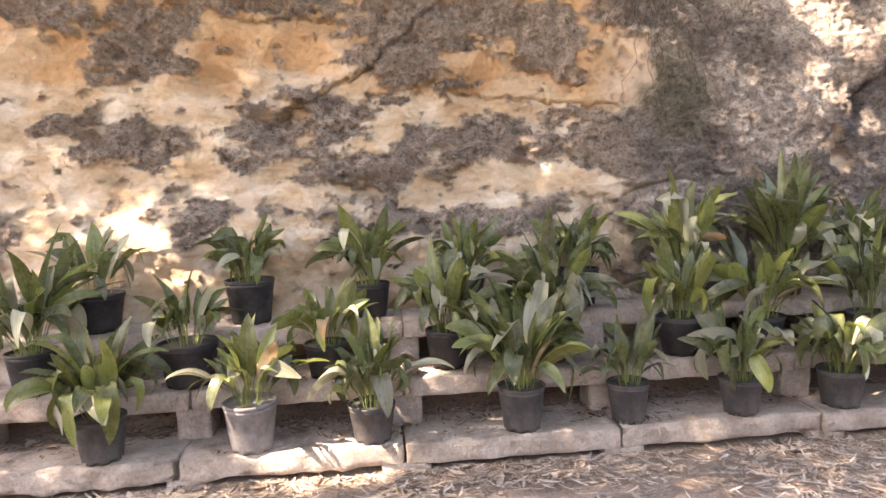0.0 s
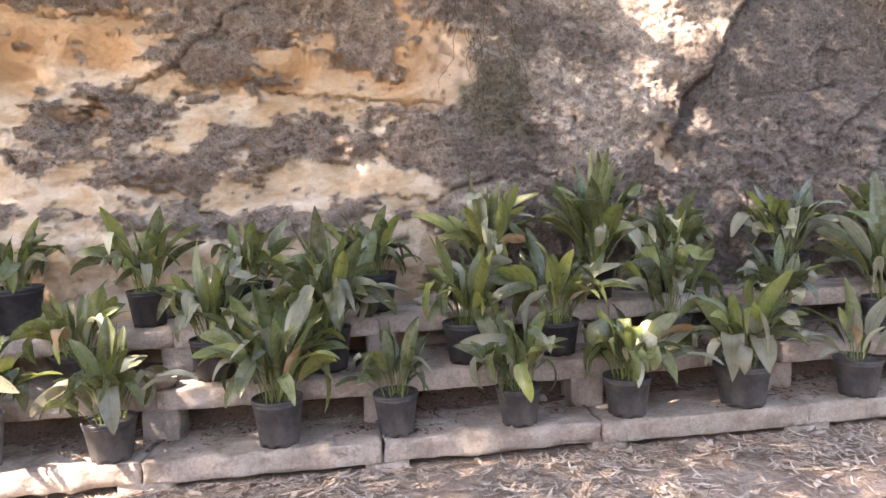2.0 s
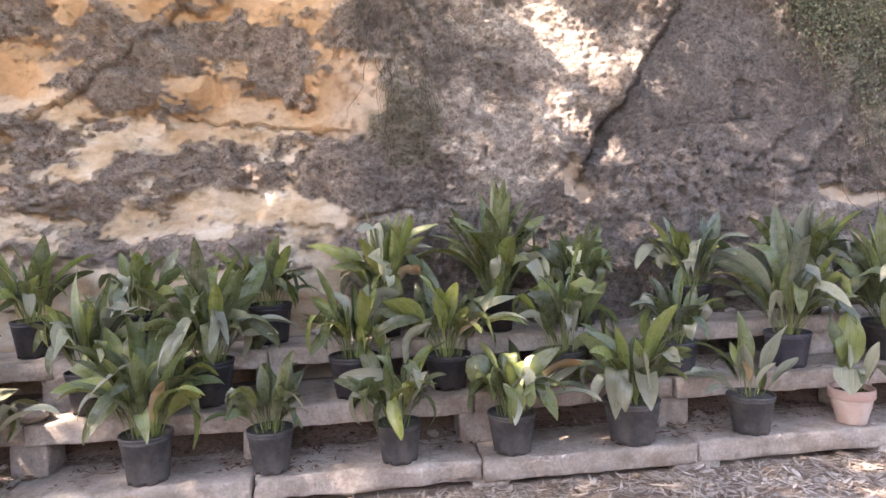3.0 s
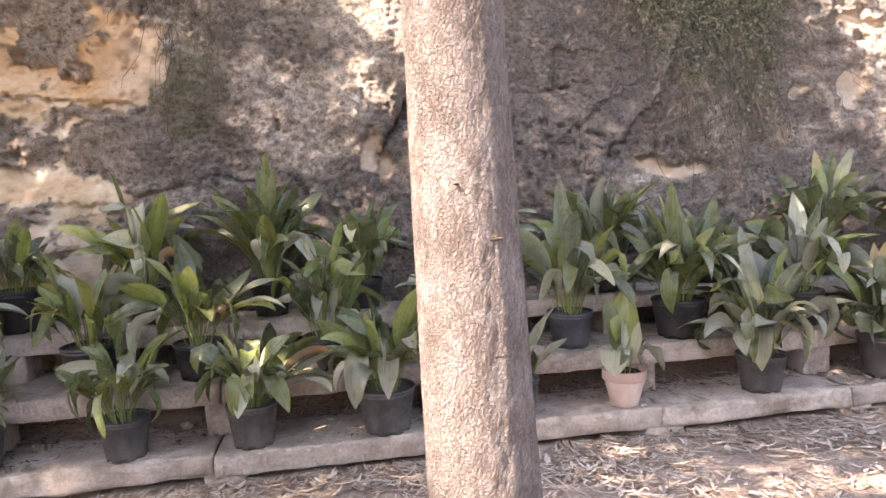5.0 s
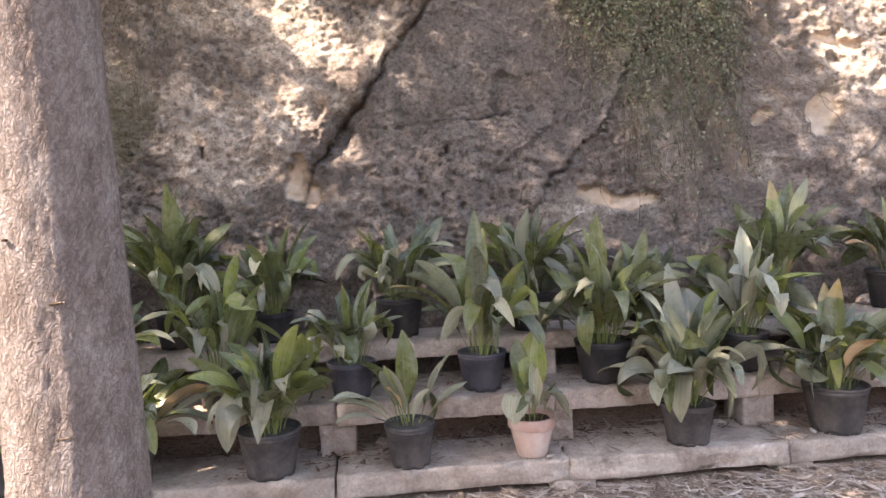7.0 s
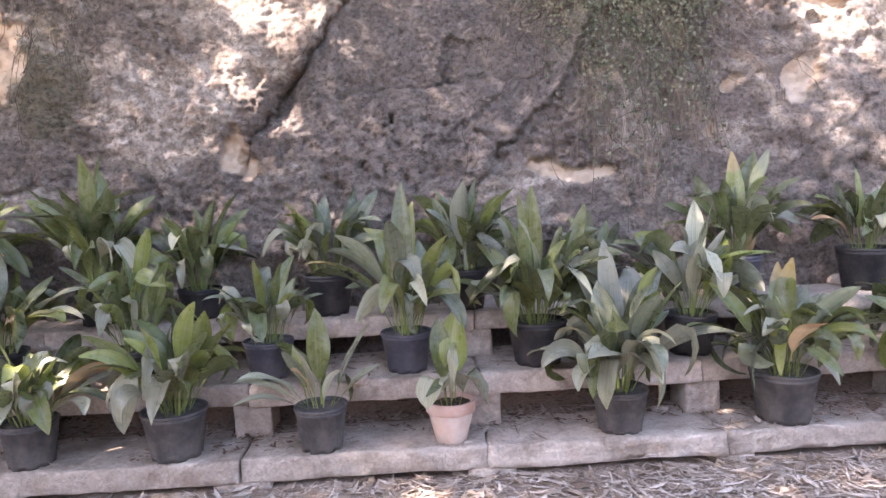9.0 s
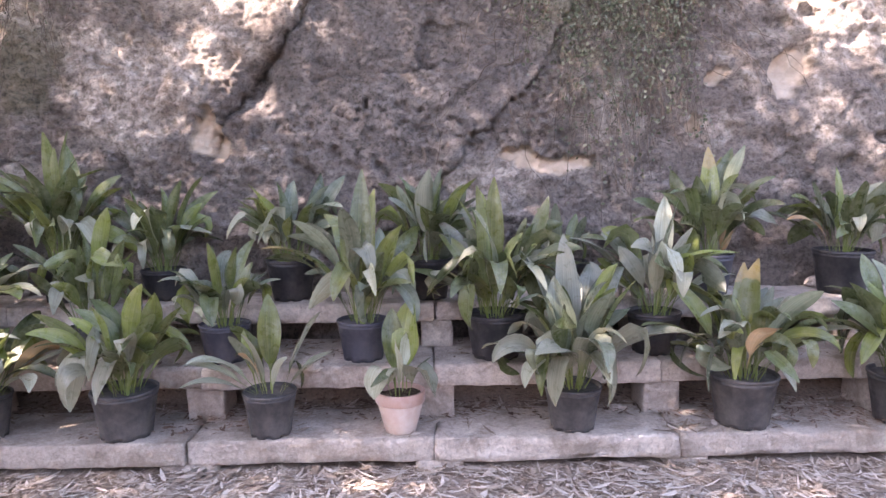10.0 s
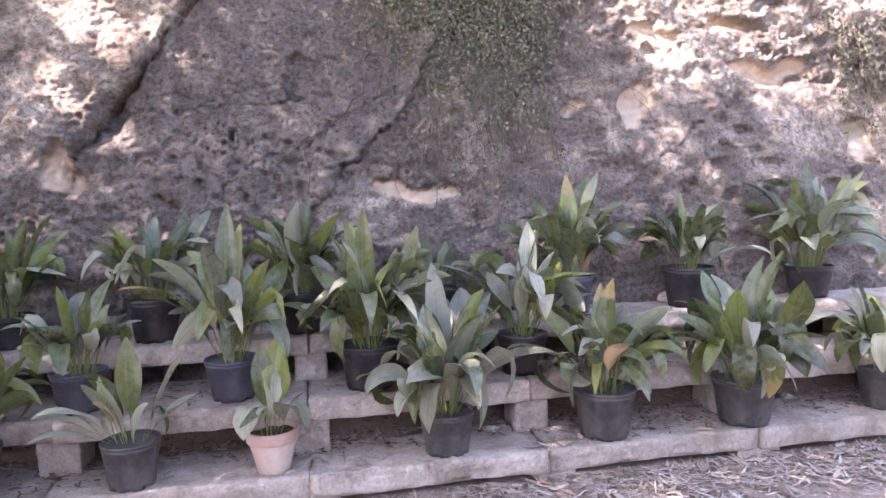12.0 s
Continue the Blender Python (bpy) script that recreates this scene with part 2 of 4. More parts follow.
DARK = leaf_material("dark_green_leaf", (0.038, 0.053, 0.018), (0.100, 0.122, 0.046), (0.17, 0.15, 0.06), 1.22)
GOLD = leaf_material("gold_tipped_leaf", (0.085, 0.105, 0.022), (0.17, 0.19, 0.055), (0.38, 0.27, 0.10), 0.97)
YELLOW = leaf_material("yellowing_leaf", (0.080, 0.098, 0.021), (0.175, 0.19, 0.048), (0.36, 0.28, 0.09), 1.08)
# sheen of the sky on dusty leaves is put into this paler colour
PALE = leaf_material("pale_sheen_dusty_leaf", (0.165, 0.175, 0.112), (0.30, 0.31, 0.23), (0.40, 0.35, 0.26), 1.1, 0.33)
DUSTY = leaf_material("dusty_green_leaf", (0.070, 0.090, 0.052), (0.165, 0.190, 0.130), (0.26, 0.23, 0.13), 1.2)
DRY = leaf_material("dry_leaf", (0.30, 0.20, 0.10), (0.46, 0.34, 0.20), (0.35, 0.20, 0.09), 0.9, 0.6)
MULCH = speckled("brown_leaf_mulch", (0.0, (0.11, 0.065, 0.045)), (0.6, (0.26, 0.165, 0.12)), (1.0, (0.46, 0.35, 0.27)))
LITTER = speckled("dry_leaf_litter", (0.0, (0.20, 0.14, 0.10)), (0.35, (0.40, 0.315, 0.245)), (0.75, (0.54, 0.455, 0.38)), (1.0, (0.68, 0.60, 0.52)))
CREEPER = speckled("creeper_leaves", (0.0, (0.045, 0.055, 0.032)), (0.6, (0.115, 0.13, 0.08)), (1.0, (0.27, 0.28, 0.21)), through_light=0.15)
TWIG = speckled("dry_twig", (0.0, (0.085, 0.065, 0.05)), (1.0, (0.21, 0.165, 0.13)))
CANOPY = speckled("tree_leaves", (0.0, (0.03, 0.05, 0.02)), (1.0, (0.07, 0.11, 0.035)), through_light=0.2)


# ---- rock face ----
def blob(x, z, cx, cz, rx, rz):
    return np.exp(-(((x - cx) / rx) ** 2 + ((z - cz) / rz) ** 2) * 1.1)


def rock_face():
    xs = np.concatenate([np.linspace(-60, -6, 12), np.linspace(-5.5, -2.9, 22), np.arange(-2.8, 8.6, 0.0088), np.linspace(8.7, 11.5, 24), np.linspace(12, 60, 12)])
    zs = np.concatenate([np.linspace(-0.3, 0.58, 16), np.arange(0.60, 2.75, 0.0088), np.linspace(2.8, 4.4, 26), np.linspace(4.6, 5.6, 6)])
    x, z = np.meshgrid(xs, zs)
    wx, wz = x + 0.10 * fbm(x * 3, z * 3, 4, 5), z + 0.08 * fbm(x * 3 + 40, z * 3, 4, 9)
    left = 1 - smooth(1.35, 1.75, wx)
    # grey crust over honey-coloured stone
    c = 1.05 - 0.95 * left
    for b in ((-1.41, 2.25, 0.30, 0.24), (-1.44, 1.61, 0.34, 0.15), (-0.60, 1.63, 0.23, 0.17), (-0.23, 1.82, 0.20, 0.11), (0.30, 1.56, 0.15, 0.10),
              (0.80, 1.60, 0.28, 0.15), (0.02, 1.41, 0.40, 0.10), (0.49, 1.10, 0.85, 0.11), (1.45, 1.55, 0.30, 0.28), (0.61, 2.38, 0.75, 0.17),
              (-1.99, 2.47, 0.30, 0.12), (-1.91, 1.72, 0.16, 0.05), (-1.05, 1.15, 0.13, 0.13), (0.22, 2.12, 0.30, 0.20), (-0.75, 2.56, 0.55, 0.14), (-2.2, 1.15, 0.25, 0.1),
              (1.22, 2.16, 0.24, 0.20), (-0.15, 1.66, 0.12, 0.08)):
        c = c + 1.1 * blob(wx, wz, *b)
    for b in ((2.96, 1.41, 0.10, 0.16), (6.16, 1.77, 0.12, 0.15), (7.17, 1.99, 0.34, 0.08), (7.80, 1.56, 0.18, 0.18), (6.39, 2.24, 0.26, 0.06),
              (6.93, 2.27, 0.22, 0.05), (5.75, 1.72, 0.09, 0.07), (5.63, 1.50, 0.05, 0.05), (1.62, 1.98, 0.22, 0.34),
              (1.35, 1.28, 0.2, 0.08), (4.78, 1.28, 0.30, 0.07)):
        c = c - 1.2 * blob(wx, wz, *b)
    crust = smooth(0.40 - 0.02 * left, 0.60 + 0.04 * left, c + (0.42 + 0.30 * left) * fbm(x * 4.5, z * 7, 6, 21, 0.68))
    rust = np.clip(0.9 * blob(wx, wz, -0.95, 2.1, 0.13, 0.14) + 0.7 * blob(wx, wz, -0.45, 2.2, 0.22, 0.12) + 0.8 * blob(wx, wz, 0.72, 1.98, 0.10, 0.12)
                   + 0.5 * blob(wx, wz, 0.5, 1.96, 0.5, 0.1) + 0.55 * blob(wx, wz, -1.75, 2.1, 0.3, 0.12) + 0.6 * blob(wx, wz, -0.62, 1.7, 0.16, 0.05)
                   + 0.6 * blob(wx, wz, 1.6, 2.2, 0.2, 0.3) + 0.75 * smooth(1.72, 2.35, z + 0.35 * fbm(x * 1.8, z * 1.2, 4, 78) + 0.18 * smooth(0.2, 1.2, x)) + 0.35 * fbm(x * 2, z * 3, 4, 77), 0, 1)
    # paler crust: lichen near (2.5, 1.75), other pale spots, and all the left
    paleness = np.clip(smooth(0.02, 0.45, fbm(x * 1.6, z * 2.2, 4, 31) + 0.55 * blob(x, z, 2.5, 1.75, 0.5, 0.45) + 0.5 * blob(x, z, 3.2, 2.2, 0.45, 0.4)
                            + 0.5 * blob(x, z, 6.8, 2.1, 0.9, 0.4) + 0.9 * blob(x, z, 4.75, 1.25, 0.26, 0.07) - 0.7 * blob(x, z, 4.1, 1.9, 0.75, 0.6)), 0, 1)
    paleness = np.maximum(paleness, left * (0.62 + 0.3 * fbm(x * 2.5, z * 3, 3, 33)))
    moss = 0.55 * smooth(0.35, 0.8, blob(wx, wz, 1.93, 1.84, 0.30, 0.45) + 0.8 * blob(wx, wz, 5.1, 2.1, 0.5, 0.5) + 0.7 * blob(wx, wz, 7.8, 1.75, 0.3, 0.4) + 0.5 * fbm(x * 6, z * 6, 4, 55))
    # overall shape
    y = 4.02 + 0.29 * (z - 1.1) + 0.14 * (1 - smooth(0.9, 1.9, x)) + 0.10 * fbm(x * 0.8, z * 0.9, 2, 3)
    y = y - 0.12 * (1 - smooth(1.12, 1.30, z + 0.08 * fbm(x * 2, z, 3, 13))) * (1 - smooth(0.9, 1.6, x))
    y = np.where(z > 3, y + 0.2 * (z - 3) ** 1.5, y)
    out = (0.060 + 0.018 * left) * crust
    bowl = cells(wx * 2.9 + 0.3 * wz, wz * 3.9, 12)
    out += (1 - crust) * left * 0.10 * bowl
    rust = np.clip(rust + 0.55 * left * smooth(0.35, 0.08, bowl) * smooth(1.5, 2.1, z), 0, 1)
    # honeycombed crust
    warp_x, warp_z = x + 0.03 * fbm(x * 9, z * 9, 3, 61), z + 0.03 * fbm(x * 9 + 5, z * 9, 3, 62)
    dressed = smooth(0.12, 0.5, blob(wx, wz, 4.0, 1.95, 0.85, 0.62)) * (along(x, z, (2.95, 1.38), (3.30, 1.90), (3.78, 2.60), (4.2, 3.2))[1] > 0)
    dressed = dressed * (1 - 0.6 * (along(x, z, (4.22, 1.2), (4.47, 1.50), (4.71, 1.70), (4.91, 2.08), (5.2, 2.6))[1] > 0))
    broad = smooth(5.7, 6.3, wx)
    calm = (1 - 0.82 * dressed) * (1 - 0.55 * blob(wx, wz, 2.95, 2.28, 0.42, 0.36)) * (1 - 0.45 * smooth(4.7, 5.4, wx) * (1 - smooth(1.75, 2.0, wz)))
    pits = smooth(0.42, 0.12, cells(warp_x * 7, warp_z * 9, 4)) * smooth(0.0, 0.3, fbm(x * 2.5, z * 2.5, 3, 66) + 0.12)
    small = smooth(0.45, 0.15, cells(warp_x * 17, warp_z * 21, 8)) * smooth(-0.1, 0.25, fbm(x * 3, z * 3, 3, 67))
    holed = smooth(0.15, 0.6, blob(wx, wz, 3.85, 1.40, 0.75, 0.30) + 0.8 * blob(wx, wz, 3.2, 1.3, 0.5, 0.2) + 0.7 * left + 0.6 * blob(wx, wz, 6.8, 2.1, 0.9, 0.35) + 0.25 * fbm(x * 2, z * 2, 2, 68))
    out += crust * calm * (0.034 * fbm(x * 6, z * 7, 5, 41, 0.62) + 0.042 * (0.35 - np.abs(fbm(x * 3.6, z * 4.6, 4, 141, 0.6))) - 0.045 * pits * holed - 0.026 * small * (1 - 0.8 * broad))
    out += crust * calm * ((0.020 - 0.014 * broad) * np.abs(fbm(x * 21, z * 24, 3, 43, 0.65)) + 0.006 * fbm(x * 40, z * 44, 2, 44))
    flakes = 5 * fbm(x * 3.0 + 1.6 * z, z * 4.0, 4, 151, 0.6)
    steps = np.floor(flakes)
    out += crust * calm * ((0.006 + 0.012 * left) * (steps + smooth(0.75, 1.0, flakes - steps)) + 0.006 * fbm(x * 55, z * 62, 2, 152))
    out += dressed * (0.010 * fbm(x * 14 + 6 * z, z * 22 - 5 * x, 4, 161, 0.6) + 0.012 * fbm(x * 1.7, z * 1.7, 3, 162))
    out -= 0.030 * crust * smooth(0.26, 0.10, cells(warp_x * 11, warp_z * 13, 19)) * smooth(0.25, 0.6, blob(wx, wz, 3.95, 1.44, 0.65, 0.20) + 0.2 * fbm(x * 3, z * 3, 2, 163))
    out -= 0.006 * dressed * smooth(0.30, 0.14, cells(warp_x * 24, warp_z * 30, 39)) * smooth(-0.2, 0.15, fbm(x * 3, z * 3, 2, 166))
    out += 0.009 * dressed * fbm(x * 30 + 12 * z, z * 40, 3, 167, 0.7)
    out -= 0.015 * dressed * smooth(0.17, 0.08, cells(x * 19, z * 19, 29)) * smooth(-0.15, 0.1, fbm(x * 4, z * 4, 2, 164))
    out -= 0.05 * broad * crust * smooth(0.40, 0.15, cells(warp_x * 5, warp_z * 7, 35)) * smooth(-0.05, 0.2, fbm(x * 1.7, z * 2, 2, 165))
    out += (1 - crust) * (0.030 * fbm(x * 3, z * 5, 3, 45) + 0.004 * fbm(x * 14, z * 34, 4, 46))
    for cx, cz, rx, rz, deep in ((-0.95, 2.08, 0.16, 0.16, 0.05), (-0.62, 1.70, 0.17, 0.05, 0.09), (0.72, 1.98, 0.08, 0.10, 0.05), (-1.75, 2.05, 0.3, 0.16, 0.05),
                                 (0.44, 1.73, 0.42, 0.16, 0.05), (0.56, 1.29, 0.3, 0.12, 0.06), (6.16, 1.77, 0.12, 0.13, 0.07), (7.17, 1.98, 0.30, 0.07, 0.09),
                                 (7.80, 1.56, 0.17, 0.17, 0.06), (2.97, 1.41, 0.10, 0.15, 0.08), (3.00, 1.86, 0.05, 0.06, 0.07), (3.19, 1.74, 0.10, 0.14, 0.12), (6.93, 2.27, 0.2, 0.04, 0.06), (5.75, 1.72, 0.08, 0.06, 0.05)):
        out -= deep * blob(wx, wz, cx, cz, rx, rz)
    # cracks, joints and drilled holes
    kx, kz = x + 0.045 * fbm(x * 7, z * 7, 5, 71, 0.6), z + 0.045 * fbm(x * 7 + 9, z * 7, 5, 72, 0.6)
    for depth, width, lip, line in ((0.06, 0.015, 0.075, ((2.95, 1.38), (3.08, 1.64), (3.30, 1.90), (3.47, 2.19), (3.78, 2.60), (4.2, 3.2))),
                                    (0.045, 0.05, 0.0, ((3.06, 1.58), (3.17, 1.72), (3.29, 1.86))),
                                    (0.024, 0.012, 0.050, ((4.22, 1.2), (4.47, 1.50), (4.71, 1.70), (4.91, 2.08), (5.2, 2.6))),
                                    (0.012, 0.0085, 0.014, ((6.0, 1.25), (6.41, 1.54), (6.95, 1.94), (7.4, 2.2))),
                                    (0.05, 0.009, 0.045, ((-0.62, 1.70), (-0.33, 1.89), (-0.04, 2.03), (0.14, 2.17), (0.48, 2.52), (0.9, 3.0))),
                                    (0.05, 0.011, -0.015, ((-0.05, 1.85), (0.39, 1.95), (0.64, 1.88), (1.11, 1.81), (1.70, 1.74))),
                                    (0.06, 0.014, -0.03, ((-0.78, 2.41), (-0.6, 2.39), (-0.31, 2.46))),
                                    (0.012, 0.010, 0.02, ((4.05, 1.45), (4.35, 1.68), (4.6, 1.82))),
                                    (0.05, 0.012, -0.02, ((1.15, 1.22), (1.5, 1.16), (2.0, 1.34), (2.25, 1.3)))):
        d, side = along(kx, kz, *line)
        out -= depth * np.exp(-((d / width) ** 2)) - lip * (side < 0) * np.exp(-d / 0.16)
    bed, side = along(kx, kz, (3.50, 1.735), (3.8, 1.76), (4.09, 1.815), (4.55, 1.80))
    out -= 0.02 * np.exp(-((bed / 0.010) ** 2)) + 0.03 * ((x > 3.5) & (x < 4.7) & (side < 0)) * np.exp(-bed / 0.3)
    out -= 0.045 * ((kx > 4.085) & (kx < 4.6) & (kz > 1.815) & (kz < 2.05)) * (1 - smooth(4.1, 4.55, x))
    for hx, hz in ((3.79, 1.60), (2.40, 1.62)):
        out -= 0.07 * ((np.abs(x - hx) < 0.014) & (np.abs(z - hz) < 0.030))
    dots = np.random.RandomState(4)
    for _ in range(34):
        hx, hz, hr = 1.62 + dots.normal(0, 0.07), dots.uniform(1.7, 2.45), dots.uniform(0.010, 0.022)
        out -= 0.035 * np.exp(-(((x - hx) ** 2 + (z - hz) ** 2) / hr**2))
    fine = smooth(-2.9, -2.7, x) * (1 - smooth(8.5, 8.7, x)) * (1 - smooth(2.7, 3.0, z))
    y = y - out * (0.25 + 0.75 * fine)
    # flat land above the face
    top = np.stack([xs, np.full(len(xs), 60.0), np.full(len(xs), 5.7)], -1)
    verts = np.concatenate([np.stack([x, y, z], -1).reshape(-1, 3), top])
    me = mesh_of("rock_face", verts, grid_faces(len(xs), len(zs) + 1), ROCK)
    for name, values in (("crust", crust), ("rust", rust), ("paleness", paleness), ("moss", moss), ("patina", 0.97 * dressed), ("warm", 0.55 * left), ("bleached", 0.62 * (1 - left))):
        me.attributes.new(name, "FLOAT", "POINT").data.foreach_set("value", np.concatenate([values.ravel(), np.full(len(xs), 0.5)]))
    tagged(new("wall_rock_face", me), "weathered honey and grey limestone rock face with cracks", "rock wall", kind="structure")


rock_face()


# ---- ground ----
def ground():
    xs = np.concatenate([[-400, -120, -40, -15, -8], np.arange(-5, 11, 0.05), [12, 16, 25, 60, 130, 400]])
    ys = np.concatenate([[-400, -150, -60, -25, -10, -5], np.arange(-2, 3.9, 0.05), [4.2, 6, 20, 100, 400]])
    x, y = np.meshgrid(xs, ys)
    near = smooth(-5.5, -4, x) * (1 - smooth(10, 11.5, x)) * smooth(-4, -2, y) * (1 - smooth(3.7, 4.2, y))
    z = near * (0.012 * fbm(x * 1.5, y * 1.5, 3, 90) + 0.006 * fbm(x * 9, y * 9, 3, 91))
    me = mesh_of("ground", np.stack([x, y, z], -1).reshape(-1, 3), grid_faces(len(xs), len(ys)), EARTH)
    tagged(new("ground", me), "dry trodden earth path with scattered leaf litter", "ground", kind="structure")


ground()


def unseen_wall():
    """Plain unseen wall added across the path, behind the walker, to block low sky."""
    xs, zs = np.linspace(-40, 45, 120), np.linspace(-0.2, 2.9, 12)
    x, z = np.meshgrid(xs, zs)
    y = -5.2 + 0.05 * fbm(x * 0.7, z * 0.7, 3, 88)
    verts = np.concatenate([np.stack([x, y, z], -1).reshape(-1, 3), np.stack([xs, np.full(len(xs), -5.9), np.full(len(xs), 2.9)], -1), np.stack([xs, np.full(len(xs), -5.9), np.full(len(xs), -0.2)], -1)])
    me = mesh_of("unseen_wall", verts, grid_faces(len(xs), len(zs) + 2), STONE)
    tagged(new("wall_behind", me), "plain unseen limestone wall added behind the walker to block low sky light", "wall", kind="structure")


unseen_wall()


# ---- stone terrace of slabs on short piers ----
def rough_block(x0, x1, y0, y1, z0, z1, seed, chip=0.008, step=0.028):
    """A cut block with worn, uneven faces and broken arrises."""
    def cuts(a, b):
        k = max(2, int(round((b - a) / step)))
        return [a, *(a + 0.009 + (b - a - 0.018) * i / k for i in range(k + 1)), b]

    cx, cy, cz = cuts(x0, x1), cuts(y0, y1), cuts(z0, z1)
    nx, ny, nz = len(cx) - 1, len(cy) - 1, len(cz) - 1
    bm = bmesh.new()
    spots = {}

    def point(i, j, k):
        if (i, j, k) not in spots:
            p = Vector((cx[i], cy[j], cz[k]))
            edge = sum((i in (0, nx), j in (0, ny), k in (0, nz)))
            n = Vector(((i == nx) - (i == 0), (j == ny) - (j == 0), (k == nz) - (k == 0)))
            q = p * 7 + Vector((seed * 3.7, seed * 1.3, seed * 2.1))
            wear = noise.fractal(q, 1.0, 2.0, 4) * chip
            if edge > 1:
                wear -= 0.003 + 1.5 * chip * max(0.0, noise.noise(q * 1.4) + 0.5 * noise.noise(q * 4))
            spots[i, j, k] = bm.verts.new(p + n.normalized() * wear * (0.5 if edge == 1 and n.z else 1))
        return spots[i, j, k]

    for k in (0, nz):
        for i in range(nx):
            for j in range(ny):
                f = [point(i, j, k), point(i + 1, j, k), point(i + 1, j + 1, k), point(i, j + 1, k)]
                bm.faces.new(f if k else f[::-1])
    for j in (0, ny):
        for i in range(nx):
            for k in range(nz):
                f = [point(i, j, k), point(i + 1, j, k), point(i + 1, j, k + 1), point(i, j, k + 1)]
                bm.faces.new(f[::-1] if j else f)
    for i in (0, nx):
        for j in range(ny):
            for k in range(nz):
                f = [point(i, j, k), point(i, j + 1, k), point(i, j + 1, k + 1), point(i, j, k + 1)]
                bm.faces.new(f if i else f[::-1])
    me = bpy.data.meshes.new("block")
    bm.to_mesh(me)
    bm.free()
    me.materials.append(STONE)
    me.polygons.foreach_set("use_smooth", [True] * len(me.polygons))
    return me


TIER = {1: 0.14, 2: 0.385, 3: 0.605}
terrace = thing("plant_terrace", (0, 0, 0), "stepped limestone terrace of slabs on short piers", "stone terrace", kind="structure")
for i in range(-4, 11):
    a = 0.09 + i * 1.015
    broken = 0.024 if i < 0 else 0.018 if i % 3 == 1 else 0.011
    part("front_slab", rough_block(a + 0.003, a + 1.012, 2.975 + 0.012 * (i % 2), 3.36, 0.042, TIER[1], i + 20, broken), terrace)
    part("footing", rough_block(a - 0.11 + 0.03 * (i % 3), a + 0.12, 2.995, 3.3, -0.06, 0.046, i + 40, 0.008), terrace)
    b = 0.10 + i * 1.012
    part("shelf_slab", rough_block(b + 0.003, b + 1.009, 3.205 + 0.014 * ((i * 7) % 3 - 1), 3.70, 0.288, TIER[2], i + 60, 0.010), terrace)
    part("pier", rough_block(b - 0.075, b + 0.088, 3.225 + 0.012 * (i % 2), 3.42, TIER[1] - 0.004, 0.292, i + 80, 0.007), terrace)
    c = 0.12 + i * 1.010
    part("shelf_slab", rough_block(c + 0.003, c + 1.007, 3.49 + 0.012 * ((i * 5) % 3 - 1), 3.86, 0.515, TIER[3], i + 100, 0.010), terrace)
    part("pier", rough_block(c - 0.07, c + 0.08, 3.515, 3.72, TIER[2] - 0.004, 0.519, i + 120, 0.007), terrace)


def earth_bank():
    xs, ys = np.arange(-4.2, 10.2, 0.06), np.array([3.30, 3.36, 3.42, 3.5, 3.6, 3.7, 3.9])
    x, y = np.meshgrid(xs, ys)
    z = 0.125 + 0.25 * smooth(3.42, 3.75, y) + 0.02 * fbm(x * 4, y * 8, 4, 95)
    me = mesh_of("earth_bank", np.stack([x, y, z], -1).reshape(-1, 3), grid_faces(len(xs), len(ys)), EARTH)
    tagged(new("ground_bank", me), "dark earth bank behind the lowest stone step", "earth bank", kind="structure")


earth_bank()


# ---- tree ----
def tube(spine, radii, sides, bumpy=0.0, seed=0):
    """A tapered tube round a list of points."""
    verts, faces = [], []
    for i, (p, r) in enumerate(zip(spine, radii)):
        d = (spine[min(i + 1, len(spine) - 1)] - spine[max(i - 1, 0)]).normalized()
        u = d.orthogonal().normalized() if abs(d.z) < 0.9 else (Vector((1, 0, 0)) - d * d.x).normalized()
        w = d.cross(u)
        for s in range(sides):
            a = 2 * math.pi * s / sides
            n = u * math.cos(a) + w * math.sin(a)
            k = 1 + bumpy * (noise.fractal((n * 2.2 + Vector((0, 0, p.z * 1.2))) + Vector((seed, 0, 0)), 1, 2, 4) + 0.45 * noise.noise(n * 14 + Vector((0, 0, p.z * 5))))
            verts.append(p + n * r * k)
    for i in range(len(spine) - 1):
        for s in range(sides):
            t = (s + 1) % sides
            faces.append((i * sides + s, i * sides + t, (i + 1) * sides + t, (i + 1) * sides + s))
    faces += [tuple(reversed(range(sides))), tuple(range((len(spine) - 1) * sides, len(spine) * sides))]
    return verts, faces


